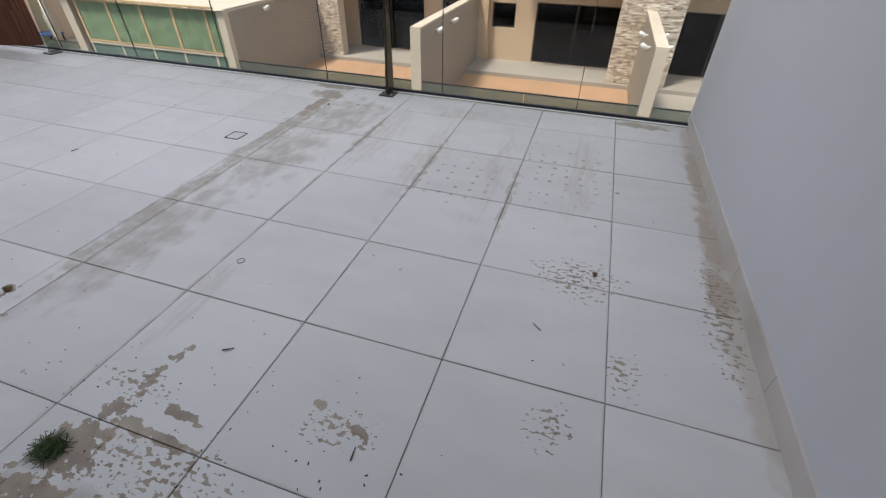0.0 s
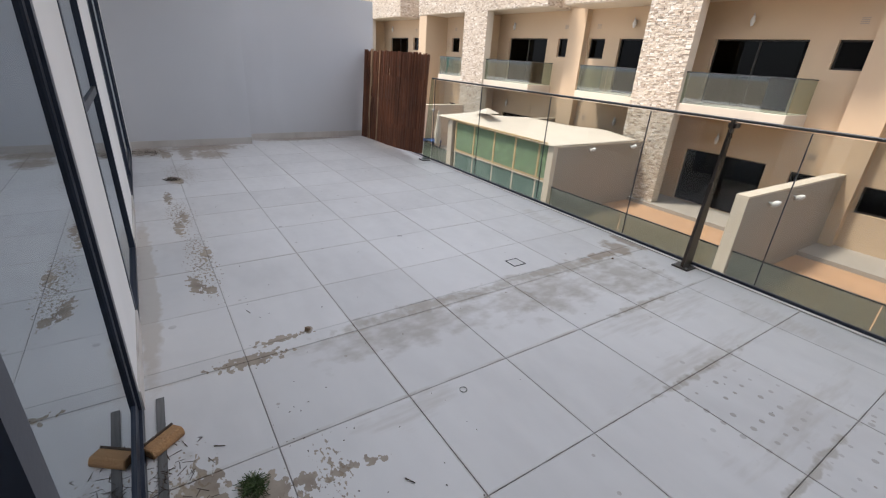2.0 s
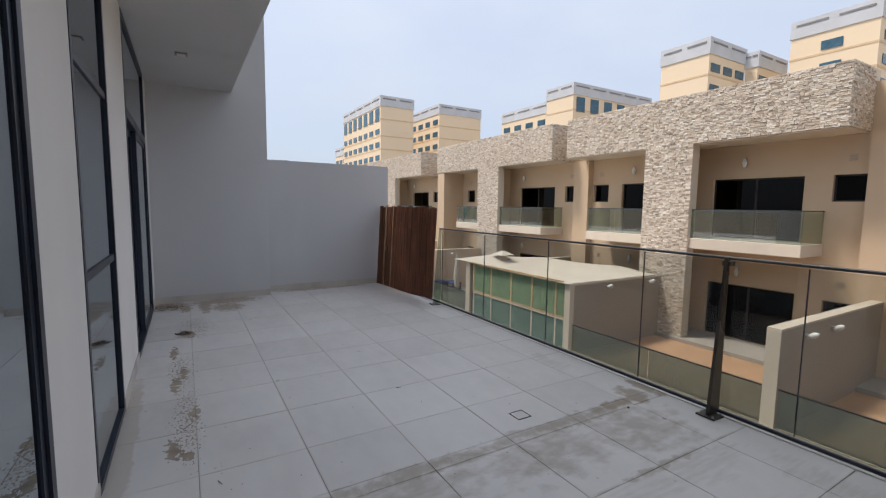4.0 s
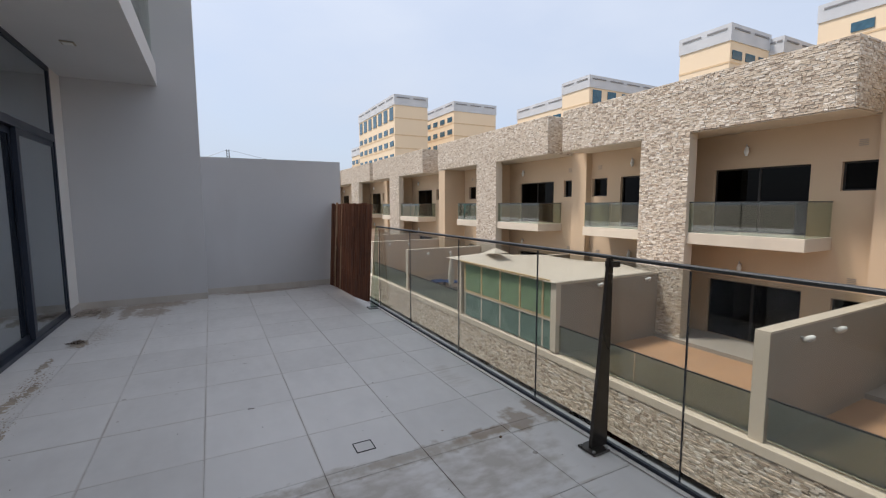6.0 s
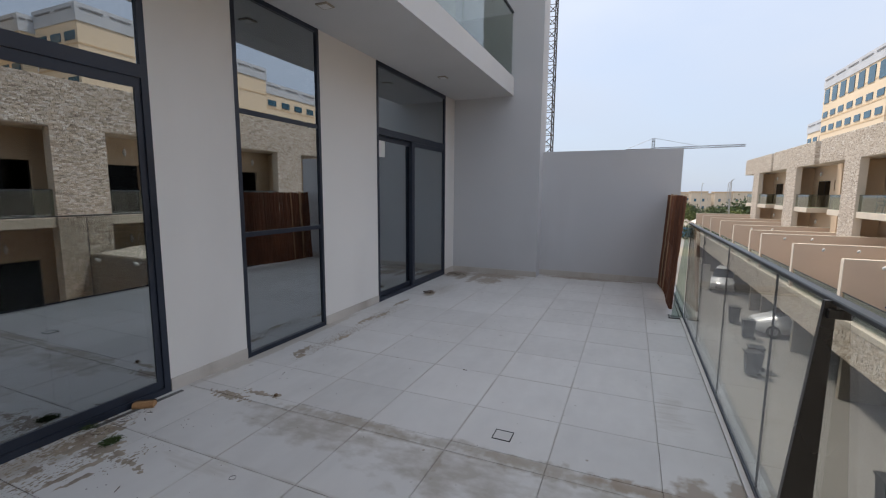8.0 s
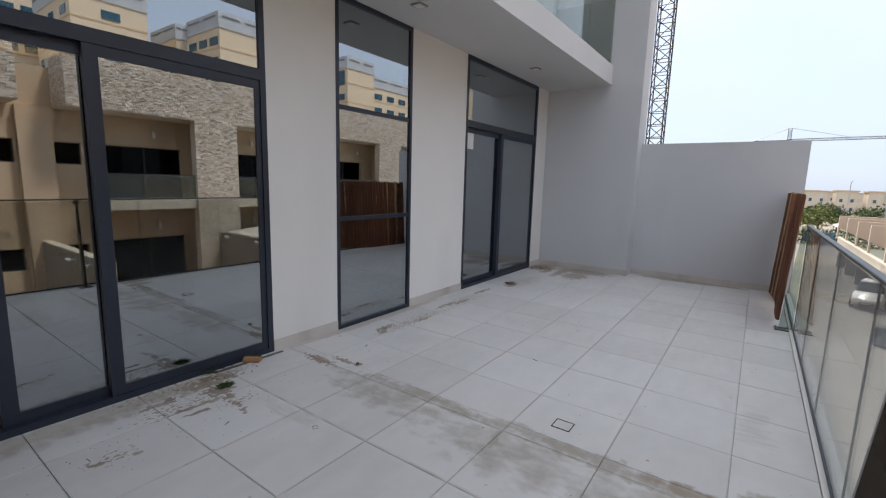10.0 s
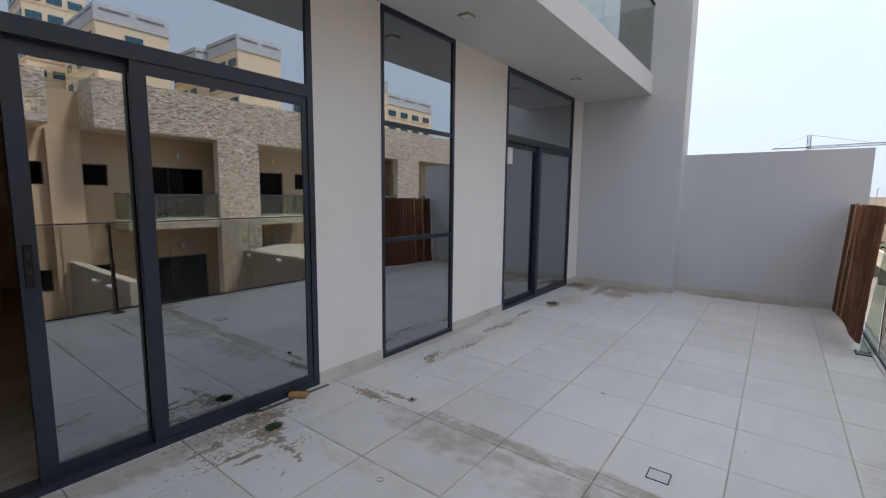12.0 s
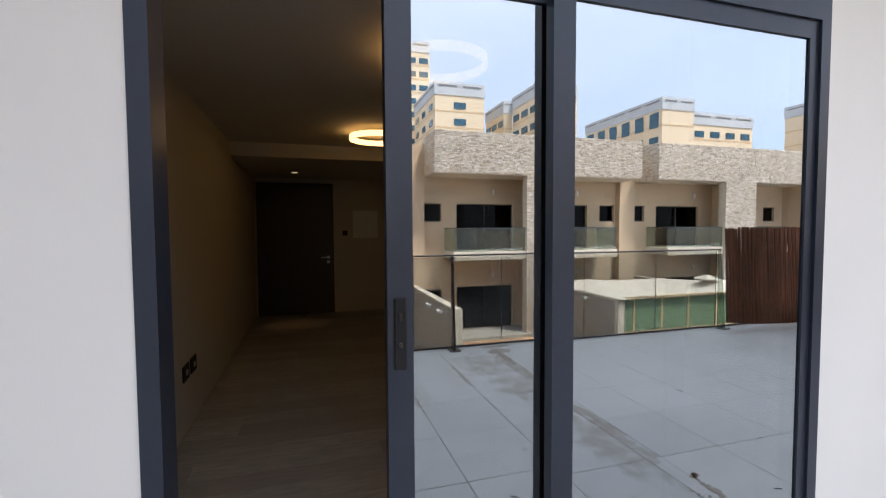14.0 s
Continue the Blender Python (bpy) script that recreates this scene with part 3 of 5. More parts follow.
# ---- room behind the open door ----
structure("wall_room", boxes((0.9, 1.04, -7.1, FY - 0.25, 0, 3.4)), room_paint, "warm white plastered side wall of the dim room")
structure("wall_room_back", boxes((-4.6, 1.04, -7.25, -7.1, 0, 3.4)), room_paint, "warm white plastered back wall of the dim room")
structure("wall_room_far", boxes((-8.1, -8.0, -7.1, FY - 0.25, 0, 3.4)), room_paint, "warm white plastered far wall of the dim rooms")
structure("wall_room_mid", boxes((-5.0, -4.6, -7.25, FY - 0.25, 0, 3.4)), room_paint, "plastered wall between the dim rooms")
structure("wall_bedroom_back", boxes((-8.0, -5.0, -4.2, -4.05, 0, 3.4)), room_paint, "plastered back wall of the dim second room")
structure("ceiling_room", boxes((-4.6, 0.9, -4.7, -0.65, 2.6, 3.2), (-8.1, 1.04, -4.7, FY - 0.25, 3.3, 3.45)), room_paint, "painted ceiling of the dim room")
structure("ceiling_bulkhead", boxes((-4.6, 0.9, -7.1, -4.7, 2.43, 3.45)), room_paint, "lowered painted ceiling beside the entrance door")
fl = thing("floor_room", (-2, -4, 0), "grey-brown wood plank floor in the dim room", "", "", "structure")
part("subfloor", boxes((-8.1, 1.04, -7.25, FY - 0.16, -0.1, -0.008)), plank, fl)
pm = {}
for i in range(37):
    y = FY - 0.165 - i * 0.19
    x = 0.895 - (i * 0.47) % 1.2
    while x > -4.6:
        left, right = max(x, -4.59), min(x + 1.2, 0.895)
        if right - left > 0.1:
            key = round(right - left, 3)
            if key not in pm:
                bm = boxes((-key + 0.0015, -0.0015, -0.0935, 0.0935, -0.006, 0.0))
                me = bpy.data.meshes.new("plank")
                bm.to_mesh(me)
                bm.free()
                me.materials.append(plank)
                pm[key] = me
            ob = new("plank", pm[key])
            ob.parent = fl
            ob.location = (right + 2, y - 0.095 + 4, 0)
        x -= 1.2
ed = thing("entrance_door", (0.2, -7.08, 0), "dark brown veneered entrance door, closed, in the back wall", "door")
part("leaf", bevelled(boxes((-0.38, 0.82, -7.097, -7.05, 0.005, 2.3)), 0.003), door_wood, ed)
bm = bmesh.new()
frame_rect(bm, -0.43, 0.87, 0.0, 2.35, -7.098, -7.07, 0.048)
part("door_frame", bm, door_wood, ed)
bm = bmesh.new()
cyl(bm, (-0.33, -7.05, 1.02), (-0.33, -7.0, 1.02), 0.011)
cyl(bm, (-0.33, -7.0, 1.02), (-0.2, -7.0, 1.02), 0.009)
box(bm, -0.355, -0.305, -7.053, -7.045, 0.995, 1.045)
box(bm, -0.355, -0.305, -7.053, -7.045, 0.91, 0.96)
part("handle", bm, steel, ed, "steel lever handle")
pn = thing("wall_panel", (-1.0, -7.09, 1.66), "white flush electrical panel on the back wall", "electrical panel")
part("cover", bevelled(boxes((-1.24, -0.78, -7.1, -7.085, 1.36, 1.87)), 0.003), white_plastic, pn)
th = thing("thermostat", (-0.63, -7.09, 1.49), "small dark thermostat beside the entrance door", "thermostat")
part("body", bevelled(boxes((-0.68, -0.59, -7.1, -7.082, 1.41, 1.5)), 0.004), black, th)
so = thing("socket_plate", (0.89, -2.6, 0.45), "black double socket plate on the side wall", "socket")
for y in (-2.78, -2.56):
    part("plate", bevelled(boxes((0.888, 0.9, y, y + 0.16, 0.4, 0.52)), 0.003), black, so)
    part("switch", bevelled(boxes((0.882, 0.888, y + 0.06, y + 0.1, 0.44, 0.48)), 0.002), steel, so)
rl = thing("ring_lamp", (-0.75, -3.73, 2.53), "glowing warm ring-shaped pendant lamp deep in the room", "pendant lamp", "ring lamps of the room")
rl2 = thing("ring_lamp", (-0.8, -1.41, 2.53), "glowing warm ring-shaped pendant lamp just behind the door panes", "pendant lamp", "ring lamps of the room")
for lamp_, cx_, cy_, cz_, R in ((rl, -0.75, -3.73, 2.53, 0.28), (rl2, -0.8, -1.41, 2.53, 0.26)):
    bm = bmesh.new()
    prof = [(R, 0.028), (R + 0.022, 0.028), (R + 0.022, -0.028), (R, -0.028)]
    rings = []
    for i in range(48):
        a = 2 * math.pi * i / 48
        rings.append([bm.verts.new((cx_ + r * math.cos(a), cy_ + r * math.sin(a), cz_ + z)) for r, z in prof])
    for i in range(48):
        for j in range(4):
            bm.faces.new((rings[i][j], rings[i][(j + 1) % 4], rings[(i + 1) % 48][(j + 1) % 4], rings[(i + 1) % 48][j]))
    bmesh.ops.recalc_face_normals(bm, faces=bm.faces)
    part("ring", bm, ring_glow, lamp_)
    for a in (0, 2.09, 4.19):
        bm = bmesh.new()
        cyl(bm, (cx_ + R * math.cos(a), cy_ + R * math.sin(a), cz_ + 0.03), (cx_ + 0.8 * R * math.cos(a), cy_ + 0.8 * R * math.sin(a), 2.6), 0.0015, n=5)
        part("wire", bm, black, lamp_)
spl = thing("spotlight", (0.2, -6.2, 2.43), "small lit spotlight in the lowered ceiling", "ceiling light")
bm = bmesh.new()
cyl(bm, (0.2, -6.2, 2.42), (0.2, -6.2, 2.43), 0.045, n=16)
part("lens", bm, spot_glow, spl)
lamp = new("spot_lamp", bpy.data.lights.new("spot_lamp", "SPOT"))
lamp.data.energy, lamp.data.spot_size, lamp.data.spot_blend, lamp.data.color = 3, radians(30), 1.0, (1, 0.55, 0.25)
lamp.location = (0.2, -6.2, 2.4)

# ---- opposite houses ----
GZ, TZ = -6.2, -2.95
SF, WF = 14.9, 16.4


def stones(x0, x1, z0, z1, y, seed, side=None, split=0):
    """Split-stone courses on a wall that faces the terrace: blocks of uneven length and depth. side: lays them along y instead, at that x."""
    rng = random.Random(seed)
    verts, faces = [], []
    z = z0
    while z < z1 - 0.02:
        h = min(rng.choice((0.045, 0.05, 0.06)), z1 - z)
        if z1 - z - h < 0.03:
            h = z1 - z
        u = x0
        while u < x1 - 0.01:
            wd = min(rng.uniform(0.07, 0.17), x1 - u)
            if x1 - u - wd < 0.06:
                wd = x1 - u
            d = rng.choice((0.004, 0.01, 0.016, 0.026))
            g = 0.0008
            a0, a1, c0, c1 = u + g, u + wd - g, z + g, z + h - g
            k = len(verts)
            e = 0.004
            if side is None:
                verts += [(a0, y, c0), (a1, y, c0), (a1, y, c1), (a0, y, c1), (a0 + e, y - d, c0 + e), (a1 - e, y - d, c0 + e), (a1 - e, y - d, c1 - e), (a0 + e, y - d, c1 - e)]
            else:
                verts += [(side, a0, c0), (side, a1, c0), (side, a1, c1), (side, a0, c1), (side + d, a0 + e, c0 + e), (side + d, a1 - e, c0 + e), (side + d, a1 - e, c1 - e), (side + d, a0 + e, c1 - e)]
            faces += [(k + 4, k + 5, k + 6, k + 7), (k, k + 1, k + 5, k + 4), (k + 1, k + 2, k + 6, k + 5), (k + 2, k + 3, k + 7, k + 6), (k + 3, k, k + 4, k + 7)]
            u += wd
        z += h
    return verts, faces


def stone_object(name, lists, parent, near=0):
    """Joins the stones in one mesh, but for the near ones, which become parts."""
    o = place_of(parent)
    stones_ = []
    for v, f in lists:
        for k in range(0, len(v), 8):
            stones_.append([Vector(p) - o for p in v[k:k + 8]])
    eye = Vector((0.1, 2.5, 1.5)) - o
    stones_.sort(key=lambda q: (q[0] - eye).length)
    for q in stones_[:near]:
        c = sum(q, Vector()) / 8
        me = bpy.data.meshes.new("stone")
        me.from_pydata([p - c for p in q], [], STONE_FACES)
        me.materials.append(stone)
        ob = new("stone", me)
        ob.parent = parent
        ob.location = c
    verts, faces = [], []
    for q in stones_[near:]:
        k = len(verts)
        verts += [tuple(p) for p in q]
        faces += [tuple(i + k for i in f) for f in STONE_FACES]
    me = bpy.data.meshes.new(name)
    me.from_pydata(verts, [], faces)
    me.materials.append(stone)
    ob = new(name, me)
    ob.parent = parent
    return tagged(ob, "", "", "", "stuff")


STONE_FACES = [(4, 5, 6, 7), (0, 1, 5, 4), (1, 2, 6, 5), (2, 3, 7, 6), (3, 0, 4, 7)]


def opening_unit(parent, name, x0, x1, z0, z1, panes=1):
    """A dark glazed door or window set back in the wall plane."""
    bm = bmesh.new()
    frame_rect(bm, x0, x1, z0, z1, WF + 0.12, WF + 0.17, 0.05)
    for i in range(1, panes):
        c = x0 + (x1 - x0) * i / panes
        box(bm, c - 0.03, c + 0.03, WF + 0.12, WF + 0.17, z0 + 0.05, z1 - 0.05)
    fr = part(name, bm, bronze, parent)
    for i in range(panes):
        a = x0 + (x1 - x0) * i / panes + 0.04
        b_ = x0 + (x1 - x0) * (i + 1) / panes - 0.04
        part("pane", boxes((a, b_, WF + 0.14, WF + 0.15, z0 + 0.05, z1 - 0.05)), dark_glass, fr)


def wall_strips(x0, x1, z0, z1, y0, y1, holes):
    """The blocks of a wall plate with rectangular openings. holes: x0, x1, z0, z1."""
    xs = sorted({x0, x1, *(h[0] for h in holes), *(h[1] for h in holes)})
    made = []
    for a, b_ in zip(xs, xs[1:]):
        cuts = sorted((h[2], h[3]) for h in holes if h[0] <= a + 1e-6 and h[1] >= b_ - 1e-6)
        z = z0
        for c, d in cuts:
            if c > z + 1e-6:
                made.append((a, b_, y0, y1, z, c))
            z = d
        if z < z1:
            made.append((a, b_, y0, y1, z, z1))
    return made


def wall_lamp(x, y, z, face):
    """A small white capsule light on a wall."""
    t = thing("wall_lamp", (x, y, z), "small white capsule lamp on a beige garden wall", "wall lamp", "capsule lamps on the garden walls")
    bm = bmesh.new()
    bmesh.ops.create_uvsphere(bm, u_segments=12, v_segments=8, radius=0.07)
    bmesh.ops.scale(bm, vec=(0.9, 0.9, 1.7), verts=bm.verts)
    bmesh.ops.rotate(bm, cent=(0, 0, 0), matrix=Matrix.Rotation(radians(55 * face), 3, "Y"), verts=bm.verts)
    bmesh.ops.translate(bm, vec=(x + face * 0.13, y, z), verts=bm.verts)
    part("shade", bm, white_plastic, t, "", True)
    bm = bmesh.new()
    cyl(bm, (x, y, z), (x + face * 0.08, y, z), 0.025, n=8)
    part("bracket", bm, white_plastic, t)


def facade_lamp(x, y, z):
    t = thing("facade_lamp", (x, y, z), "small white glass wall lantern on the beige facade", "wall lamp", "lanterns on the facades")
    bm = bmesh.new()
    cyl(bm, (x, y - 0.12, z - 0.16), (x, y - 0.12, z - 0.02), 0.03, 0.075, 8)
    cyl(bm, (x, y - 0.12, z - 0.02), (x, y - 0.12, z + 0.12), 0.075, 0.03, 8)
    part("glass", bm, white_plastic, t)
    bm = bmesh.new()
    cyl(bm, (x, y, z + 0.1), (x, y - 0.12, z + 0.12), 0.015, n=6)
    cyl(bm, (x, y - 0.12, z + 0.12), (x, y - 0.12, z + 0.2), 0.03, 0.01, 6)
    part("bracket", bm, steel, t)


def block(bl, br, cl, cr, e0, e1, seed, axis=None, lamps=(-1.8, 1.8)):
    """Two mirrored houses under one stone-clad frame. bl, br: the frame's ends; cl, cr: the stone pier."""
    c = (cl + cr) / 2 if axis is None else axis
    near, wide, far, out = (0.78, 3.42, 4.1, 4.0) if axis is None else (0.55, 3.19, 3.87, 3.78)
    h = thing("townhouse", (c, WF, GZ), "beige rendered two-storey townhouse pair with a split-stone frame and glass balconies", "house", "row of beige townhouses")
    holes = []
    pier_y = SF + 0.02 if seed == 20 else WF - 0.3
    for s in (-1, 1):
        for z0, z1 in ((0.6, 2.58), (TZ + 0.12, -0.98)):
            a = sorted((c + s * near, c + s * wide))
            holes.append((a[0], a[1], z0, z1))
        for z1 in (2.58, -1.05):
            a = sorted((c + s * far, c + s * (far + 0.8)))
            holes.append((a[0], a[1], z1 - 0.76, z1))
    for s_ in wall_strips(e0, e1, TZ, 3.66, WF, WF + 0.2, holes):
        part("wall", boxes(s_), beige, h)
    part("upper_wall", boxes((e0, e1, WF, WF + 9, 3.66, 5.0)), beige, h)
    # near-black block: darkness of the unlit rooms, put in as colour
    part("room_shade_block", boxes((e0, e1, WF + 0.9, WF + 9, TZ, 3.66)), room_shade, h)
    bm = boxes(((cl + cr) / 2 - 0.12, (cl + cr) / 2 + 0.12, SF + 0.38, WF, TZ, 3.62))
    part("party_wall", bm, beige, h)
    p0, p1 = (-25.55, -24.72) if seed == 20 else (-14.8, -13.95) if seed == 10 else (e0 - 0.45, e0 + 0.45)
    part("pier", boxes((p0, p1, pier_y, WF - 0.002, TZ, 3.655)), beige, h)
    part("roof", boxes((e0, e1, WF + 0.3, WF + 9, 5.0, 5.05)), concrete, h)
    for i, (a, b_, z0, z1) in enumerate(holes):
        opening_unit(h, "door" if b_ - a > 1.5 else "window", a, b_, z0, z1, 2 if b_ - a > 1.5 else 1)
    # stone frame
    part("frame_core", boxes((bl, br, SF, WF + 0.3, 3.7, 5.32), (cl, cr, SF, SF + 0.38, TZ, 3.665)), beige_light, h)
    part("soffit", boxes((bl + 0.02, br - 0.02, SF + 0.02, WF, 3.67, 3.69)), beige_light, h)
    lists = [stones(bl, br, 3.7, 5.32, SF, seed), stones(cl, cr, TZ + 0.1, 3.7, SF, seed + 1), stones(SF, WF, 3.7, 5.32, SF, seed + 2, side=br)]
    stone_object("stone_cladding", lists, h, 300 if seed == 10 else 0)
    # balconies
    for s in (-1, 1):
        x0 = (cr - 0.05) if s > 0 else (cl + 0.05)
        x1 = c + s * out
        a, b_ = min(x0, x1), max(x0, x1)
        bal = part("balcony", bevelled(boxes((a, b_, SF + 0.08, WF, 0.24, 0.59)), 0.01), beige_light, h)
        m_ = (a + b_) / 2
        part("glass_panel", boxes((a + 0.03, m_ - 0.01, SF + 0.14, SF + 0.152, 0.59, 1.52)), green_glass, bal)
        part("glass_panel", boxes((m_ + 0.01, b_ - 0.03, SF + 0.14, SF + 0.152, 0.59, 1.52)), green_glass, bal)
        xe = x1 - s * 0.05
        part("end_glass", boxes((xe - 0.006, xe + 0.006, SF + 0.16, WF, 0.59, 1.52)), green_glass, bal)
        bm = boxes((a + 0.02, b_ - 0.02, SF + 0.13, SF + 0.165, 1.52, 1.55), (xe - 0.018, xe + 0.018, SF + 0.165, WF, 1.52, 1.55))
        part("handrail", bm, rail_metal, bal)
    # slab under the balcony doors
    part("terrace_step", boxes((e0 + 0.12, e1 - 0.12, 14.75, WF, TZ, TZ + 0.12)), concrete, h)
    for s in (-1, 1):
        facade_lamp(c + lamps[s > 0], WF, 3.1)
        facade_lamp(c + lamps[s > 0], WF, -0.5)
    for s in (-1, 1):
        for z in (2.95, -0.62):
            part("vent", boxes(*((c + s * (far + 0.4) - 0.09, c + s * (far + 0.4) + 0.09, WF - 0.015, WF, z + k * 0.045, z + k * 0.045 + 0.025) for k in range(4))), stone_bed, h)
    return h


block(-14.15, -4.64, -10.3, -8.56, -14.75, -4.07, 10, -9.2, (-2.58, 1.56))
block(-25.6, -15.07, -20.9, -19.0, -26.1, -14.75, 20, -19.5, (-1.8, 0.95))
block(-38.5, -27.95, -34.4, -32.35, -38.6, -26.1, 30, -32.72, (-2.0, 1.0))
block(-49.6, -39.5, -45.5, -43.0, -49.8, -39.0, 40)
block(-60.4, -50.3, -56.4, -54.2, -61.0, -50.0, 50)
block(-3.5, 6.1, 0.5, 2.2, -4.07, 6.9, 60)
block(7.2, 16.8, 11.2, 12.9, 6.9, 17.5, 70)

# garden walls between the opposite terraces, with coping, stone band and glass
WALLS = [12.4, 6.9, 1.33, -4.07, -9.55, -15.15, -20.55, -26.1, -31.9, -34.65, -39.91, -45.51, -50.76, -56.17, -61.77]
FRONT = 10.5
for i, x in enumerate(WALLS):
    t = 0.25 if i != 4 else 0.22
    gw = thing("garden_wall", (x, FRONT + 2, TZ), "beige rendered garden wall between two opposite terraces", "wall", "garden walls of the townhouses")
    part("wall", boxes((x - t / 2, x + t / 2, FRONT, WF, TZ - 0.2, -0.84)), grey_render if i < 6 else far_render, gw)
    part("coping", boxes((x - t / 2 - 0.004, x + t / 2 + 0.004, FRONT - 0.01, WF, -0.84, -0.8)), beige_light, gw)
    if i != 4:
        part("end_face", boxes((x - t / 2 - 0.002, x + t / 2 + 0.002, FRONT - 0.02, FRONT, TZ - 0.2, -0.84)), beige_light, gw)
    for y in (12.1, 14.25) if i == 4 else (11.6, 12.9):
        for s in (-1, 1):
            if x > -40 and not (i == 4 and s < 0) and not (i == 5 and s > 0):
                wall_lamp(x + s * t / 2, y, -0.95 if i == 4 else -1.05, s)
for i, (a, b_) in enumerate(zip(WALLS[1:], WALLS)):
    kind = sand if i in (2, 3) else concrete
    structure("terrace_deck", boxes((a + 0.1, b_ - 0.1, FRONT + 0.1, 14.75, TZ - 0.1, TZ)), kind, "bare sand-covered deck of an opposite terrace" if i in (2, 3) else "plain concrete deck of an opposite terrace")
    gr = thing("terrace_rail", ((a + b_) / 2, FRONT, TZ), "low greenish glass balustrade along an opposite terrace", "balustrade", "glass rails of the opposite terraces")
    part("glass_panel", boxes((a + 0.15, (a + b_) / 2 - 0.01, FRONT + 0.05, FRONT + 0.062, TZ + 0.1, -2.06)), terrace_glass, gr)
    part("glass_panel", boxes(((a + b_) / 2 + 0.01, b_ - 0.15, FRONT + 0.05, FRONT + 0.062, TZ + 0.1, -2.06)), terrace_glass, gr)
    part("handrail", boxes((a + 0.14, b_ - 0.14, FRONT + 0.04, FRONT + 0.075, -2.06, -2.03)), rail_metal, gr)
band = thing("street_parapet", (-24, FRONT, -4.0), "pale coping over a split-stone band above the open garages", "", "", "structure")
part("coping", bevelled(boxes((-60.2, 16, FRONT - 0.12, FRONT + 0.14, -3.1, -2.9)), 0.01), beige_light, band)
part("beam", boxes((-60.2, 16, FRONT - 0.08, FRONT + 0.3, -4.27, -3.1)), beige_light, band)
stone_object("stone_cladding", [stones(-40, 8, -4.27, -3.1, FRONT - 0.08, 5)], band)
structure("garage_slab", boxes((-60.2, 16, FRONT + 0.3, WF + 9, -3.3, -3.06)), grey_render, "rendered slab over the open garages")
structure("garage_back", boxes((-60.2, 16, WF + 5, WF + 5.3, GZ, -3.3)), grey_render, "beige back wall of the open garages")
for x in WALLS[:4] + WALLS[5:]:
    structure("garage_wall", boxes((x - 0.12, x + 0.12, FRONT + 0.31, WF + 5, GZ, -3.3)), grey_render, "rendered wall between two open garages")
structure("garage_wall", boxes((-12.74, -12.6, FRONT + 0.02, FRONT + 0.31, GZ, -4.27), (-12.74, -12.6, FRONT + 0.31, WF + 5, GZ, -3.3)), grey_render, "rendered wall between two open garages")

# enclosed terrace with a fabric roof
pg = thing("garden_enclosure", (-12.3, FRONT, TZ), "enclosed terrace with timber frame, green panels and cream sail roof", "pergola")
px0, px1 = -15.02, -9.67
part("end_post", boxes((px0 - 0.1, px0 + 0.1, FRONT - 0.06, FRONT + 0.12, TZ + 0.1, -0.78)), beige_light, pg)
part("end_post", boxes((px1, px1 + 0.232, FRONT - 0.06, FRONT + 0.12, TZ + 0.1, -0.78)), beige_light, pg)
bays = [-14.7, -13.51, -12.31, -11.2, -10.08, -9.7]
for x in bays[:-1]:
    part("timber_post", boxes((x - 0.04, x + 0.04, FRONT - 0.02, FRONT + 0.03, -1.9, -0.79)), timber, pg)
    part("lower_mullion", boxes((x - 0.03, x + 0.03, FRONT - 0.012, FRONT + 0.03, TZ + 0.1, -1.9)), beige_light, pg)
part("timber_rail", boxes((bays[0], px1, FRONT - 0.03, FRONT - 0.021, -0.82, -0.77)), timber, pg)
part("timber_rail", boxes((bays[0], px1, FRONT - 0.03, FRONT - 0.021, -1.9, -1.85)), timber, pg)
part("metal_rail", boxes((bays[0], px1, FRONT - 0.035, FRONT - 0.021, -1.96, -1.915)), beige_light, pg)
for a, b_ in zip(bays, bays[1:]):
    part("green_panel", boxes((a + 0.04, b_ - 0.04, FRONT, FRONT + 0.02, -1.85, -0.82)), green_panel, pg)
    part("lower_pane", boxes((a + 0.03, b_ - 0.03, FRONT, FRONT + 0.01, TZ + 0.1, -1.96)), teal_pane, pg)
bm = bmesh.new()
nx_, ny_ = 24, 16
grid = []
for i in range(nx_ + 1):
    row = []
    for j in range(ny_ + 1):
        x = px0 - 0.9 * (1 - j / ny_) * (1 - i / nx_) ** 3 - 0.15 + (px1 - px0 + 0.36) * i / nx_
        y = FRONT - 0.15 + 4.4 * j / ny_
        u, v = i / nx_, j / ny_
        low = -0.2 * math.sin(math.pi * u) * math.sin(math.pi * min(1, v * 1.05))
        peaks = 0.4 * math.exp(-math.hypot((u - 0.09) / 0.1, (v - 0.36) / 0.2)) + 0.3 * math.exp(-math.hypot((u - 0.72) / 0.12, (v - 0.8) / 0.2))
        row.append(bm.verts.new((x, y, -0.77 + low + peaks * min(1, (1 - u) * 5))))
    grid.append(row)
for i in range(nx_):
    for j in range(ny_):
        bm.faces.new((grid[i][j], grid[i + 1][j], grid[i + 1][j + 1], grid[i][j + 1]))
ob = part("sail_roof", bm, fabric, pg, "", True)
sm = ob.modifiers.new("solid", "SOLIDIFY")
sm.thickness = 0.01
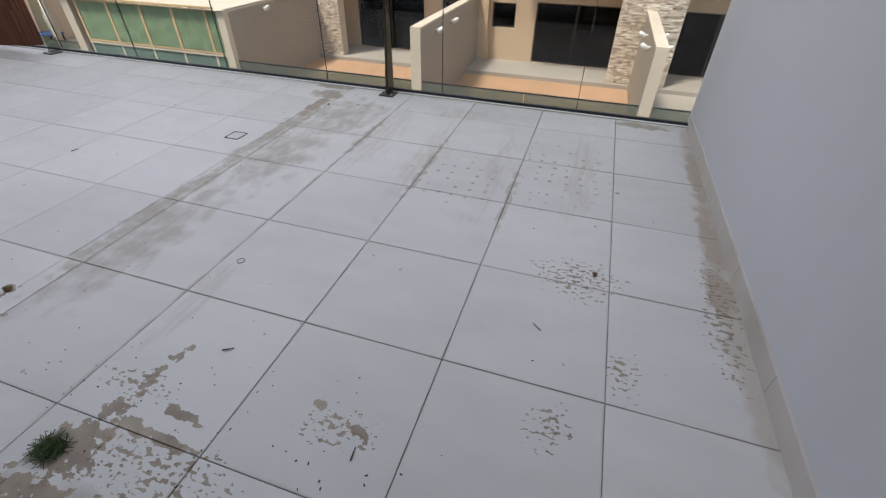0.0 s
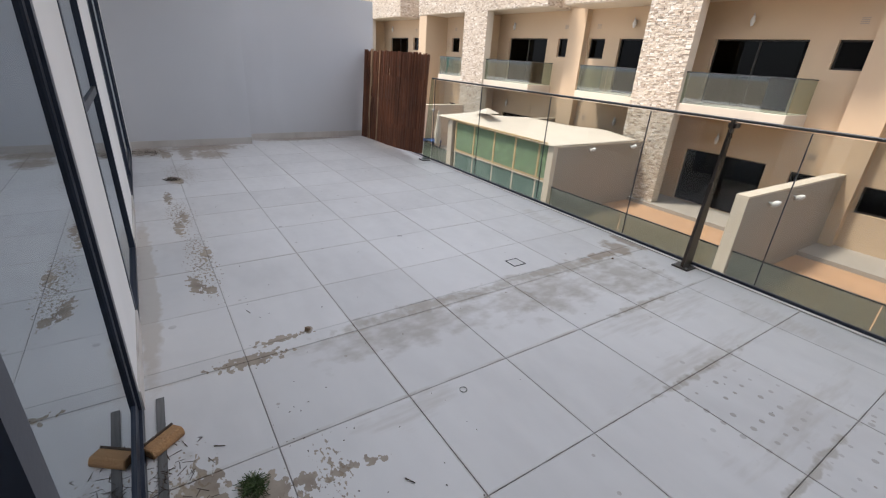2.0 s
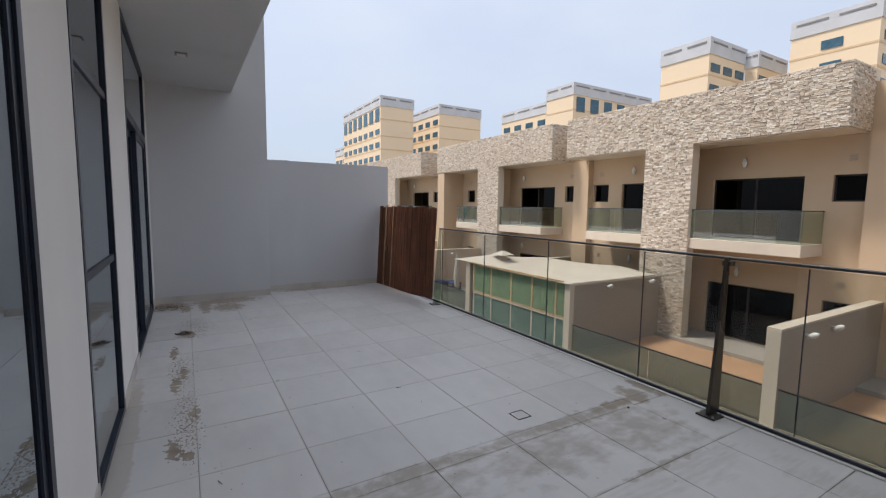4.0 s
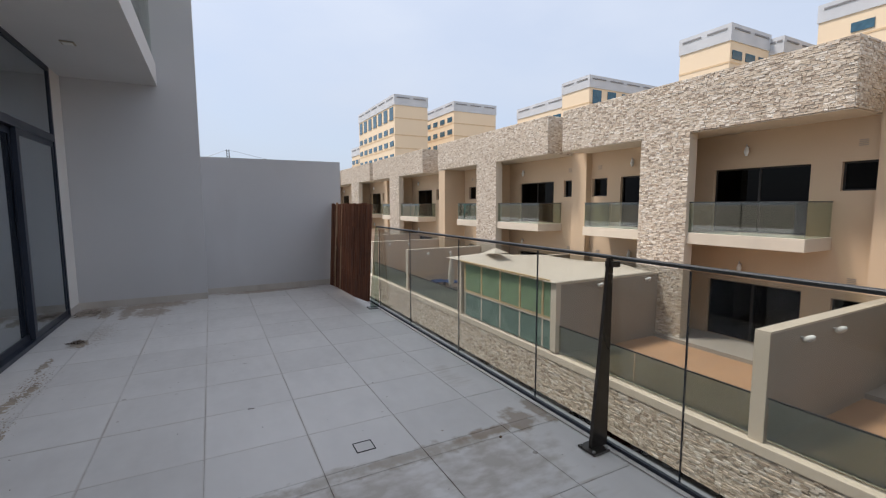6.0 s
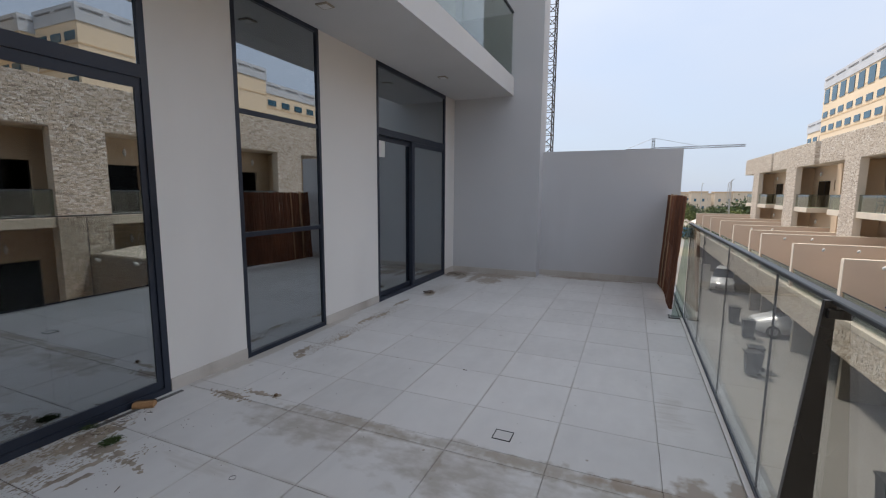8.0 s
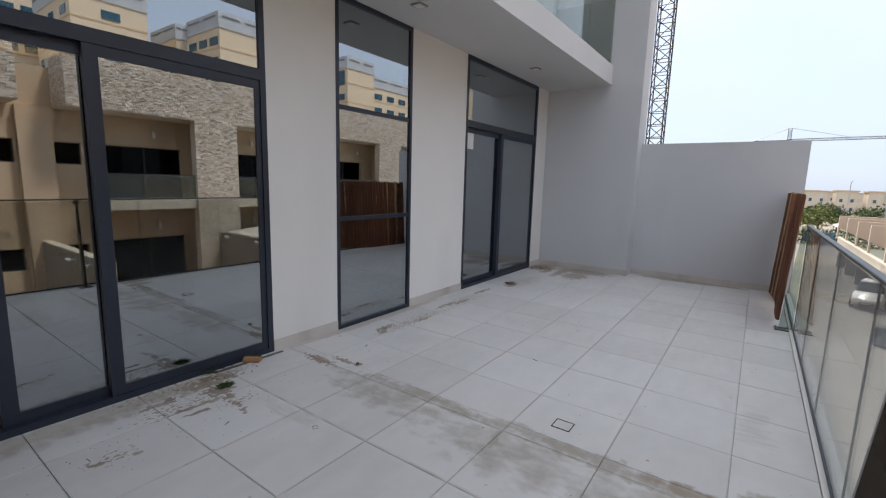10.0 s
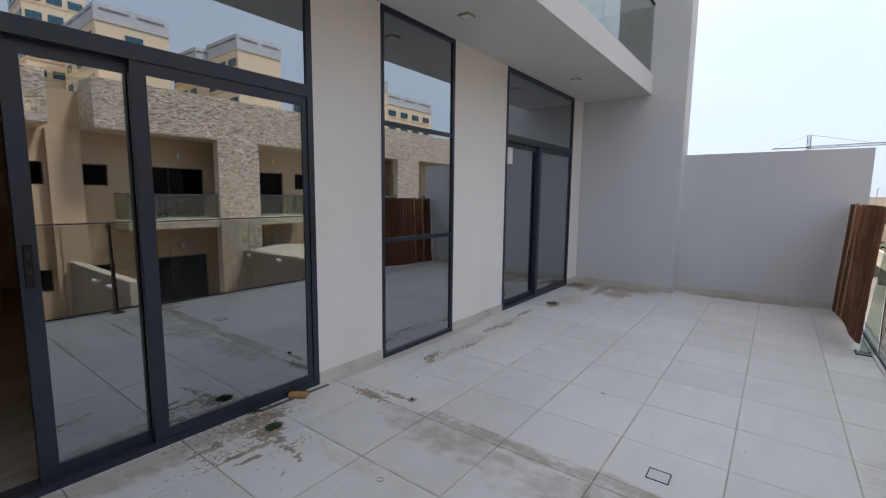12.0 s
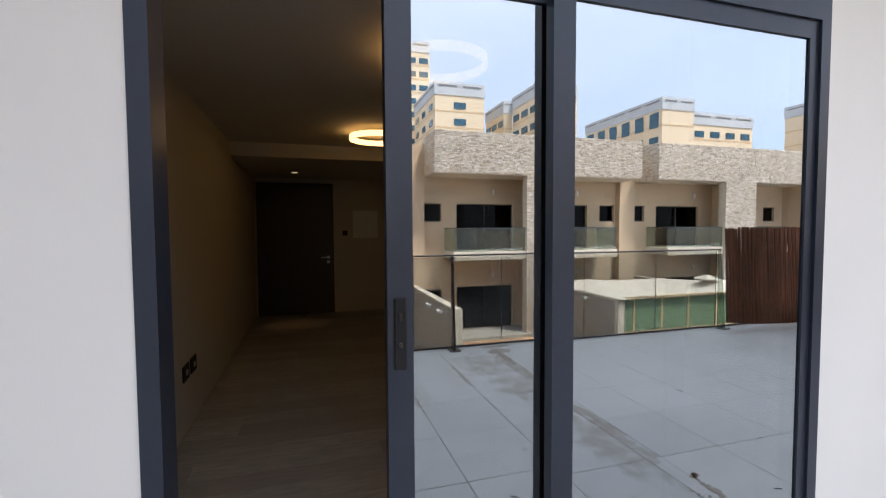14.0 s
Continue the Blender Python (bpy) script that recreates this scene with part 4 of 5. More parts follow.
for u in (0.09,):
    x, y = px0 - 0.15 + (px1 - px0 + 0.36) * u, FRONT - 0.15 + 4.4 * 0.36
    bm = bmesh.new()
    bmesh.ops.create_cone(bm, cap_ends=True, segments=4, radius1=0.5, radius2=0.06, depth=0.16)
    bmesh.ops.rotate(bm, cent=(0, 0, 0), matrix=Matrix.Rotation(radians(45), 3, "Z"), verts=bm.verts)
    bmesh.ops.translate(bm, vec=(x, y, -0.74 + 0.36), verts=bm.verts)
    part("mast_cap", bm, fabric, pg)
part("front_batten", boxes((px0 + 0.1, px1, FRONT - 0.16, FRONT - 0.1, -0.74, -0.70)), timber, pg)
for i in range(1, 14):
    x = px0 + 0.1 + (px1 - px0 - 0.1) * i / 14
    part("batten_tie", boxes((x - 0.012, x + 0.012, FRONT - 0.165, FRONT - 0.02, -0.775, -0.741)), timber, pg)

# ---- street and ground ----
structure("ground", boxes((-1600, 1600, -1600, 1600, GZ - 0.5, GZ - 0.02)), earth, "dry sandy ground that reaches the horizon")
structure("road", boxes((-62, 30, 3.2, 22.0, GZ - 0.02, GZ)), road_mat, "pale paved street between the two rows of houses")
structure("wall_below", boxes((-62, 8, 3.3, 3.6, GZ, -0.36), (-62, LX - 0.35, -9, 3.3, GZ, -0.4)), paint_white, "rendered wall of the house below the terrace")
structure("wall_house_body", boxes((-9.0, 1.3, -9.5, -7.8, GZ, 7.0)), paint_white, "rendered body of the house behind the rooms")
# unseen block, added to stop sun coming over the low end wall
structure("sun_blocker_end", boxes((-12.0, -8.45, -9.5, 0.68, -0.36, 7.9)), paint_white, "unseen white block behind the end wall, added to keep sun off the tiles")
# roof out of view; its front edge reaches out to shade the terrace floor
structure("roof_sun_shade", boxes((-8.4, 1.3, -9.5, 1.25, 7.0, 7.3)), paint_white, "unseen roof slab of the house, its eave lengthened to keep sun off the terrace")


# ---- vehicles ----
def car(x, y, paint_name, colour, label, suv=0.0, turn=0.0, name="car"):
    """A parked car whose nose points to -y, before turning."""
    paint = plain(paint_name, colour, 0.3, 0.1, var=0.02, relief=0)
    c = thing(name, (x, y, GZ), label, "car")
    L, Wd, H = 4.5, 0.9, 1.45 + suv
    side = [(-2.2, 0.35), (-2.25, 0.62), (-2.1, 0.82), (-1.15, 0.98 + suv * 0.4), (-0.45, H - 0.05), (0.1, H), (1.2, H - 0.04), (1.95, 1.05 + suv * 0.4), (2.2, 0.9 + suv * 0.3), (2.25, 0.4), (1.9, 0.25), (-1.9, 0.25)]
    bm = bmesh.new()
    prism(bm, [(p[0] + y, p[1] + GZ) for p in side], "x", x - Wd, x + Wd)
    for v in bm.verts:
        hz = v.co.z - GZ
        if hz > 0.95:
            v.co.x = x + (v.co.x - x) * (1 - 0.32 * (hz - 0.9))
        if abs(v.co.y - y) > 2.0:
            v.co.x = x + (v.co.x - x) * 0.86
    bmesh.ops.bevel(bm, geom=list(bm.edges), offset=0.05, segments=2, affect="EDGES")
    part("body", bm, paint, c, "", True)
    g = bmesh.new()
    prism(g, [(y - 1.1, GZ + 1.0 + suv * 0.4), (y - 0.47, GZ + H - 0.1), (y + 0.1, GZ + H - 0.06), (y + 1.2, GZ + H - 0.1), (y + 1.8, GZ + 1.08 + suv * 0.4)], "x", x - Wd * 0.9, x + Wd * 0.9)
    for v in g.verts:
        hz = v.co.z - GZ
        v.co.x = x + (v.co.x - x) * (1.095 - 0.32 * (hz - 0.9))
    part("side_windows", g, car_glass, c)
    w_ = bmesh.new()
    z0, z1 = GZ + 1.0 + suv * 0.4, GZ + H - 0.1
    q = [w_.verts.new(p) for p in ((x - 0.74, y - 1.17, z0 + 0.02), (x + 0.74, y - 1.17, z0 + 0.02), (x + 0.62, y - 0.5, z1 + 0.04), (x - 0.62, y - 0.5, z1 + 0.04))]
    w_.faces.new(q)
    e_ = bmesh.ops.extrude_face_region(w_, geom=list(w_.faces))
    bmesh.ops.translate(w_, vec=(0, 0.05, -0.05), verts=[v for v in e_["geom"] if isinstance(v, bmesh.types.BMVert)])
    part("windscreen", w_, car_glass, c)
    for sx in (-1, 1):
        for sy in (-1.4, 1.4):
            bm = bmesh.new()
            cyl(bm, (x + sx * (Wd - 0.2), y + sy, GZ + 0.33), (x + sx * (Wd + 0.01), y + sy, GZ + 0.33), 0.33, n=20)
            wh = part("wheel", bm, rubber, c)
            bm = bmesh.new()
            cyl(bm, (x + sx * (Wd + 0.01), y + sy, GZ + 0.33), (x + sx * (Wd + 0.025), y + sy, GZ + 0.33), 0.21, n=12)
            part("rim", bm, steel, wh)
        part("headlight", bevelled(boxes((x + sx * 0.55 - 0.16, x + sx * 0.55 + 0.16, y - 2.2, y - 2.0, GZ + 0.66, GZ + 0.78)), 0.02), white_plastic, c)
        part("tail_light", bevelled(boxes((x + sx * 0.6 - 0.1, x + sx * 0.6 + 0.1, y + 2.0, y + 2.24, GZ + 0.75, GZ + 0.9)), 0.02), red_lens, c)
    part("grille", boxes((x - 0.4, x + 0.4, y - 2.27, y - 2.15, GZ + 0.4, GZ + 0.58)), black, c)
    part("number_plate", boxes((x - 0.25, x + 0.25, y - 2.285, y - 2.265, GZ + 0.45, GZ + 0.55)), white_plastic, c)
    c.rotation_euler = (0, 0, radians(turn))
    return c


blue_panel = plain("blue_panel", (0.12, 0.3, 0.5), 0.6, relief=0)
red_lens = plain("red_lens", (0.3, 0.01, 0.01), 0.3, relief=0)
car(-11.2, 13.0, "white_car_paint", (0.75, 0.75, 0.75), "white hatchback parked nose-out in an open garage")
car(-9.0, 12.3, "red_car_paint", (0.07, 0.008, 0.008), "dark red saloon parked in an open garage")
car(-14.1, 13.2, "silver_car_paint", (0.5, 0.52, 0.54), "silver estate car parked half out of a garage", 0.2)
car(-29.0, 12.0, "white_car_paint", (0.75, 0.75, 0.75), "white off-road car parked in an open garage", 0.35)
car(-41.5, 10.5, "white_car_paint", (0.75, 0.75, 0.75), "white off-road car parked before an open garage", 0.35, 75)
car(-47.0, 11.8, "dark_car_paint", (0.05, 0.05, 0.06), "dark car parked before an open garage", 0.1, 80)


def bin_(x, y):
    t = thing("wheelie_bin", (x, y, GZ), "dark grey wheeled waste bin on the street", "bin", "bins on the street")
    bm = bmesh.new()
    v = box(bm, x - 0.24, x + 0.24, y - 0.28, y + 0.28, GZ + 0.06, GZ + 0.98)
    for k in (0, 1, 2, 3):
        v[k].co.x = x + (v[k].co.x - x) * 0.8
        v[k].co.y = y + (v[k].co.y - y) * 0.8
    part("body", bm, black, t)
    part("lid", bevelled(boxes((x - 0.27, x + 0.27, y - 0.32, y + 0.3, GZ + 0.98, GZ + 1.06)), 0.015), black, t)
    bm = bmesh.new()
    for s in (-1, 1):
        cyl(bm, (x + s * 0.18, y + 0.24, GZ + 0.1), (x + s * 0.24, y + 0.24, GZ + 0.1), 0.1)
    part("wheels", bm, rubber, t)


bin_(-12.95, 9.3)
for x, y in ((-21.8, 8.3), (-22.6, 8.6), (-27.5, 9.3), (-30.5, 9.2)):
    bin_(x, y)


# ---- towers behind ----
def tower(x0, x1, y0, y1, top, name_label, floors_south, floors_east, big=False):
    """A yellow office block with a grey parapet. Its south and east faces are seen."""
    t = thing("office_tower", ((x0 + x1) / 2, (y0 + y1) / 2, GZ), name_label, "tower", "yellow office blocks behind the houses")
    part("wall", boxes((x0, x1, y0, y1, GZ, top - 2.6)), hazed_wall, t)
    part("parapet", boxes((x0 - 0.15, x1 + 0.15, y0 - 0.15, y1 + 0.15, top - 2.6, top)), hazed_parapet, t)
    # dark strips proud of the parapet stand in for the shade in its slots
    slots = []
    n = max(2, round((x1 - x0) / 6))
    for i in range(n):
        a = x0 + (x1 - x0) * (i + 0.12) / n
        b_ = x0 + (x1 - x0) * (i + 0.88) / n
        slots.append((a, b_, y0 - 0.25, y0 - 0.15, top - 0.85, top - 0.6))
    n = max(2, round((y1 - y0) / 5))
    for i in range(n):
        a = y0 + (y1 - y0) * (i + 0.12) / n
        b_ = y0 + (y1 - y0) * (i + 0.88) / n
        slots.append((x1 + 0.15, x1 + 0.25, a, b_, top - 0.85, top - 0.6))
    for s_ in slots:
        part("slot_shade_strip", boxes(s_), slot_shade, t)
    z = top - 4.6
    k = 0
    while z > GZ + 4:
        part("band", boxes((x0 - 0.05, x1 + 0.05, y0 - 0.05, y1 + 0.05, z - 1.35, z - 1.05)), tower_band, t)
        for side, count in (("s", floors_south), ("e", floors_east)):
            lo, hi = (x0, x1) if side == "s" else (y0, y1)
            for i in range(count):
                c = lo + (hi - lo) * (i + 0.5) / count
                hw = min(1.3, (hi - lo) / count * 0.36)
                hh = 0.65
                if big and k < 1:
                    hh = 1.6
                if side == "s":
                    part("window", boxes((c - hw, c + hw, y0 - 0.12, y0 - 0.04, z - hh, z + hh)), tower_glass, t)
                else:
                    part("window", boxes((x1 + 0.04, x1 + 0.12, c - hw, c + hw, z - hh, z + hh)), tower_glass, t)
        z -= 3.3 if not (big and k == 0) else 4.2
        k += 1
        if k > 7:
            break
    return t


def az(a, d):
    return d * math.cos(radians(a)), d * math.sin(radians(a))


ax, ay = az(157.5, 115)
tower(ax - 30, ax, ay, ay + 9.2, 29.1, "yellow office block with a grey parapet and tall upper windows", 7, 0, True)
tower(ax - 42, ax - 30.05, ay + 1, ay + 9, 20.0, "lower yellow wing of an office block", 3, 0)
bx, by = az(150.1, 122.5)
tower(bx - 22, bx, by, by + 13.6, 29.1, "yellow office block with a grey parapet and small windows", 5, 0)
cx, cy = az(133.6, 104)
tower(cx - 8.3, cx, cy, cy + 27, 29.1, "yellow office block with a grey parapet and wide dark windows", 0, 6, True)
tower(cx - 26, cx - 8.35, cy + 0.6, cy + 20, 26.6, "lower yellow wing beside an office block", 4, 0)
dx_, dy_ = az(119.45, 85)
tower(dx_ - 8.3, dx_, dy_, dy_ + 11, 29.1, "yellow office block with a grey parapet and few windows", 0, 3)
tower(dx_ + 0.05, dx_ + 2.0, dy_ + 11.05, dy_ + 21, 28.4, "narrow yellow rear wing of an office block", 0, 3)
tower(-35.2, -24.6, 85.0, 103, 31.2, "broad yellow office block with a grey parapet and small blue windows", 1, 3)
tower(-4.0, 22.0, 90.0, 108, 29.1, "broad yellow office block with grey parapet beyond the houses", 5, 3)


tower(-29.2, -20.0, 106.0, 116.0, 47.5, "taller yellow office block behind the others", 3, 3)


# ---- cranes ----
def lattice(bm, a, b, w, bays, r):
    a, b = Vector(a), Vector(b)
    d = (b - a)
    side = Vector((0, 1, 0)) if abs(d.normalized().y) < 0.9 else Vector((1, 0, 0))
    u = d.cross(side).normalized() * (w / 2)
    v = d.cross(u).normalized() * (w / 2)
    cs = [u + v, u - v, -u - v, -u + v]
    for c in cs:
        cyl(bm, a + c, b + c, r, n=5)
    for i in range(bays):
        p, q = a + d * i / bays, a + d * (i + 1) / bays
        for k in range(4):
            c, e = cs[k], cs[(k + 1) % 4]
            cyl(bm, p + c, q + e, r * 0.6, n=4)
            cyl(bm, p + c, p + e, r * 0.6, n=4)


mxp, myp = az(-169.45, 64)
mxp, myp = mxp + 0.25, myp + 3.36
crane = thing("tower_crane", (mxp, myp, GZ), "dark lattice mast of a tower crane behind the end wall", "crane")
bm = bmesh.new()
lattice(bm, (mxp, myp, GZ), (mxp, myp, 44), 1.75, 32, 0.085)
part("mast", bm, post_metal, crane)
c2x, c2y = az(177.6, 330)
crane = thing("tower_crane", (c2x, c2y, GZ), "distant tower crane with a long jib over the trees", "crane")
bm = bmesh.new()
lattice(bm, (c2x, c2y, GZ), (c2x, c2y, 38), 1.6, 20, 0.14)
part("mast", bm, post_metal, crane)
jx, jy = az(168.7, 330)
bm = bmesh.new()
lattice(bm, (c2x, c2y, 31), (jx, jy, 31), 1.3, 36, 0.1)
kx, ky = az(180.5, 330)
cyl(bm, (c2x, c2y, 31), (kx, ky, 31), 0.3, n=5)
part("jib", bm, post_metal, crane)
bm = bmesh.new()
cyl(bm, (c2x, c2y, 38), ((c2x + jx) / 2, (c2y + jy) / 2, 32), 0.08, n=4)
cyl(bm, (c2x, c2y, 38), (kx, ky, 31), 0.08, n=4)
part("stay", bm, post_metal, crane)


# ---- distance beyond the end of the street ----
def tree(x, y, h, seed, mat, spread=0.45):
    rng = random.Random(seed)
    t = thing("tree", (x, y, GZ), "leafy street tree with an uneven green crown", "tree", "trees along the far road")
    bm = bmesh.new()
    cyl(bm, (x, y, GZ), (x, y, GZ + h * 0.5), h * 0.03, h * 0.018, 8)
    for i in range(6):
        a = rng.uniform(0, 6.28)
        z = GZ + h * rng.uniform(0.25, 0.5)
        cyl(bm, (x, y, z), (x + math.cos(a) * h * 0.28, y + math.sin(a) * h * 0.28, z + h * 0.3), h * 0.012, h * 0.005, 5)
    part("trunk", bm, bark_mat, t)
    verts, faces = [], []
    for i in range(900):
        a, b_ = rng.uniform(0, 6.28), rng.uniform(-0.9, 1)
        r = h * spread * (0.35 + 0.65 * rng.random() ** 0.5) * (1 + 0.25 * math.sin(3 * a + seed) + 0.2 * math.sin(5 * b_ + seed))
        c = math.sqrt(max(0, 1 - b_ * b_))
        p = Vector((math.cos(a) * r * c, math.sin(a) * r * c, h * 0.62 + b_ * r * 0.72))
        s = h * rng.uniform(0.02, 0.045)
        d1 = Vector((rng.uniform(-1, 1), rng.uniform(-1, 1), rng.uniform(-1, 1))).normalized() * s
        d2 = Vector((rng.uniform(-1, 1), rng.uniform(-1, 1), rng.uniform(-1, 1))).normalized() * s
        k = len(verts)
        verts += [p - d1, p + d2, p + d1, p - d2]
        faces.append((k, k + 1, k + 2, k + 3))
    me = bpy.data.meshes.new("crown")
    me.from_pydata(verts, [], faces)
    me.materials.append(mat)
    ob = new("crown", me)
    ob.parent = t


rng = random.Random(3)
for i in range(26):
    a = 163 + 15.5 * i / 26 + rng.uniform(-0.3, 0.3)
    d = rng.uniform(95, 150)
    x, y = az(a, d)
    tree(x, y, rng.uniform(3.8, 5.4), i, leaf_dry if i % 5 == 3 else leaf)
tree(-100, 22.6, 7.2, 77, leaf, 0.5)
tree(-103, 12.5, 5.6, 78, leaf_dry)
hedge = thing("hedge", (-85, 18, GZ), "long clipped dark green hedge along the far road", "hedge")
verts, faces = [], []
for i in range(8000):
    p = Vector((-86 + rng.uniform(-0.7, 0.7), rng.uniform(2, 40), rng.uniform(0, 2.4)))
    s = rng.uniform(0.07, 0.17)
    d1 = Vector((rng.uniform(-1, 1), rng.uniform(-1, 1), rng.uniform(-1, 1))).normalized() * s
    d2 = Vector((rng.uniform(-1, 1), rng.uniform(-1, 1), rng.uniform(-1, 1))).normalized() * s
    k = len(verts)
    verts += [tuple(p + Vector((85, -18, 0)) + q) for q in (-d1, d2, d1, -d2)]
    faces.append((k, k + 1, k + 2, k + 3))
me = bpy.data.meshes.new("leaves")
me.from_pydata(verts, [], faces)
me.materials.append(leaf)
ob = new("leaves", me)
ob.parent = hedge
structure("far_road", boxes((-84, -72, -60, 120, GZ - 0.02, GZ + 0.005)), road_mat, "far asphalt road across the end of the street")


def low_building(x, y, w_, d, h, seed):
    t = thing("far_building", (x, y, GZ), "low pale beige building beyond the trees", "building", "low buildings beyond the trees")
    part("wall", boxes((x - d / 2, x + d / 2, y - w_ / 2, y + w_ / 2, GZ, GZ + h)), beige_light, t)
    part("roof", boxes((x - d / 2 - 0.3, x + d / 2 + 0.3, y - w_ / 2 - 0.3, y + w_ / 2 + 0.3, GZ + h, GZ + h + 0.5)), beige, t)
    k = int(w_ / 2.6)
    for i in range(k):
        c = y - w_ / 2 + w_ * (i + 0.5) / k
        for z in (1.2, 4.4):
            if z + 1.6 < h:
                part("window", boxes((x + d / 2, x + d / 2 + 0.06, c - 0.45, c + 0.45, GZ + z, GZ + z + 1.2)), tower_glass, t)


rng = random.Random(21)
for i in range(20):
    x, y = az(163 + 0.8 * i + rng.uniform(-0.2, 0.2), 230 + 32 * (i % 3))
    low_building(x, y, rng.uniform(6, 13), 10, rng.uniform(6.6, 8.6), i)
hd = thing("site_fence", (-90, 13.5, GZ), "blue and white panelled site fence by the far road", "fence")
for i in range(9):
    part("fence_panel", boxes((-90.03, -90, 9.6 + i * 0.8, 10.36 + i * 0.8, GZ, GZ + 1.7)), (blue_panel, white_plastic)[i % 4 == 1], hd)
    part("fence_post", boxes((-90.06, -90.0, 10.37 + i * 0.8, 10.39 + i * 0.8, GZ, GZ + 1.75)), steel, hd)
for i, a in enumerate((168.2, 168.55, 168.9, 171.5)):
    x, y = az(a, 90 + 12 * i)
    t = thing("street_lamp", (x, y, GZ), "tall thin grey street lamp by the far road", "street lamp", "lamps along the far road")
    bm = bmesh.new()
    cyl(bm, (x, y, GZ), (x, y, GZ + 10), 0.11, 0.06, 8)
    part("pole", bm, steel, t)
    bm = bmesh.new()
    cyl(bm, (x, y, GZ + 9.95), (x + 1.2, y, GZ + 10.2), 0.05, 0.04, 6)
    part("arm", bm, steel, t)
    part("lantern", bevelled(boxes((x + 1.1, x + 1.7, y - 0.12, y + 0.12, GZ + 10.15, GZ + 10.25)), 0.02), steel, t)

# ---- clutter on the opposite terraces ----
def parasol(x, y):
    t = thing("folded_parasol", (x, y, TZ), "folded white parasol standing on an opposite terrace", "parasol")
    bm = bmesh.new()
    cyl(bm, (x, y, TZ), (x, y, TZ + 2.2), 0.025, n=8)
    part("pole", bm, white_plastic, t)
    bm = bmesh.new()
    cyl(bm, (x, y, TZ + 0.8), (x, y, TZ + 1.3), 0.12, 0.16, 9)
    cyl(bm, (x, y, TZ + 1.3), (x, y, TZ + 2.25), 0.16, 0.03, 9)
    part("canopy", bm, fabric, t)
    bm = bmesh.new()
    cyl(bm, (x, y, TZ), (x, y, TZ + 0.08), 0.25, 0.2, 14)
    part("base", bm, concrete, t)


def garden_chair(x, y, z, turn, mat, label):
    t = thing("garden_chair", (0, 0, 0), label, "chair", "plastic chairs on the balconies")
    part("seat", bevelled(boxes((-0.24, 0.24, -0.22, 0.22, 0.4, 0.44)), 0.015), mat, t)
    for sx in (-1, 1):
        for sy in (-1, 1):
            bm = bmesh.new()
            cyl(bm, (sx * 0.21, sy * 0.19, 0.4), (sx * 0.25, sy * 0.24, 0), 0.03, 0.02, 6)
            part("leg", bm, mat, t)
        part("armrest", bevelled(boxes((sx * 0.25 - 0.025, sx * 0.25 + 0.025, -0.18, 0.22, 0.62, 0.65)), 0.01), mat, t)
        part("arm_support", boxes((sx * 0.25 - 0.015, sx * 0.25 + 0.015, -0.17, -0.13, 0.42, 0.62)), mat, t)
    for k in range(-2, 3):
        part("back_slat", bevelled(boxes((k * 0.09 - 0.03, k * 0.09 + 0.03, 0.22, 0.245, 0.44, 0.86)), 0.008), mat, t)
    part("back_rail", bevelled(boxes((-0.25, 0.25, 0.215, 0.25, 0.84, 0.92)), 0.01), mat, t)
    t.matrix_basis = pose(x, y, z, 0, 0, turn)


green_plastic = plain("green_plastic", (0.02, 0.09, 0.07), 0.5, relief=0)
blue_fabric = plain("blue_fabric", (0.03, 0.07, 0.2), 0.9, var=0.3)
garden_chair(-22.35, 15.3, 0.59, 200, green_plastic, "dark green plastic garden chair on an opposite balcony")
garden_chair(-31.4, 15.7, 0.59, 160, green_plastic, "dark green plastic garden chair beside a balcony door")
garden_chair(-30.2, 15.6, 0.59, 220, green_plastic, "dark green plastic garden chair behind balcony glass")
parasol(-17.3, 11.3)
for x, y, turn in ((-20.2, 12.1, 20), (-19.7, 12.6, 70)):
    t = thing("garden_table", (x, y, TZ), "low garden table draped in dark blue cloth", "table")
    part("cloth", bevelled(boxes((x - 0.4, x + 0.4, y - 0.3, y + 0.3, TZ + 0.42, TZ + 0.5)), 0.03), blue_fabric, t)
    for sx in (-1, 1):
        for sy in (-1, 1):
            part("leg", boxes((x + sx * 0.34 - 0.02, x + sx * 0.34 + 0.02, y + sy * 0.24 - 0.02, y + sy * 0.24 + 0.02, TZ, TZ + 0.42)), black, t)
gz = thing("gazebo", (-92, 16.5, GZ), "white pyramid-roofed gazebo by the far road", "gazebo")
bm = bmesh.new()
q = [bm.verts.new(p) for p in ((-95, 13.5, GZ + 2.6), (-89, 13.5, GZ + 2.6), (-89, 19.5, GZ + 2.6), (-95, 19.5, GZ + 2.6))]
top_ = bm.verts.new((-92, 16.5, GZ + 4.2))
for i in range(4):
    bm.faces.new((q[i], q[(i + 1) % 4], top_))
bm.faces.new(q[::-1])
part("canopy", bm, fabric, gz)
for px, py in ((-94.8, 13.7), (-89.2, 13.7), (-89.2, 19.3), (-94.8, 19.3)):
    part("leg", boxes((px - 0.06, px + 0.06, py - 0.06, py + 0.06, GZ, GZ + 2.6)), steel, gz)

# ---- debris on the terrace ----
lg = thing("firewood_piece", (-1.73, 0.02, 0), "short split piece of firewood with dark bark on the tiles", "wood")
bm = bmesh.new()
prism(bm, [(-0.03, 0.0), (0.03, 0.0), (0.038, 0.012), (0.03, 0.034), (-0.02, 0.042), (-0.034, 0.02)], "x", -0.07, 0.07)
for v in bm.verts:
    v.co.y += 0.03 * (v.co.x / 0.13) ** 2 * 0.5
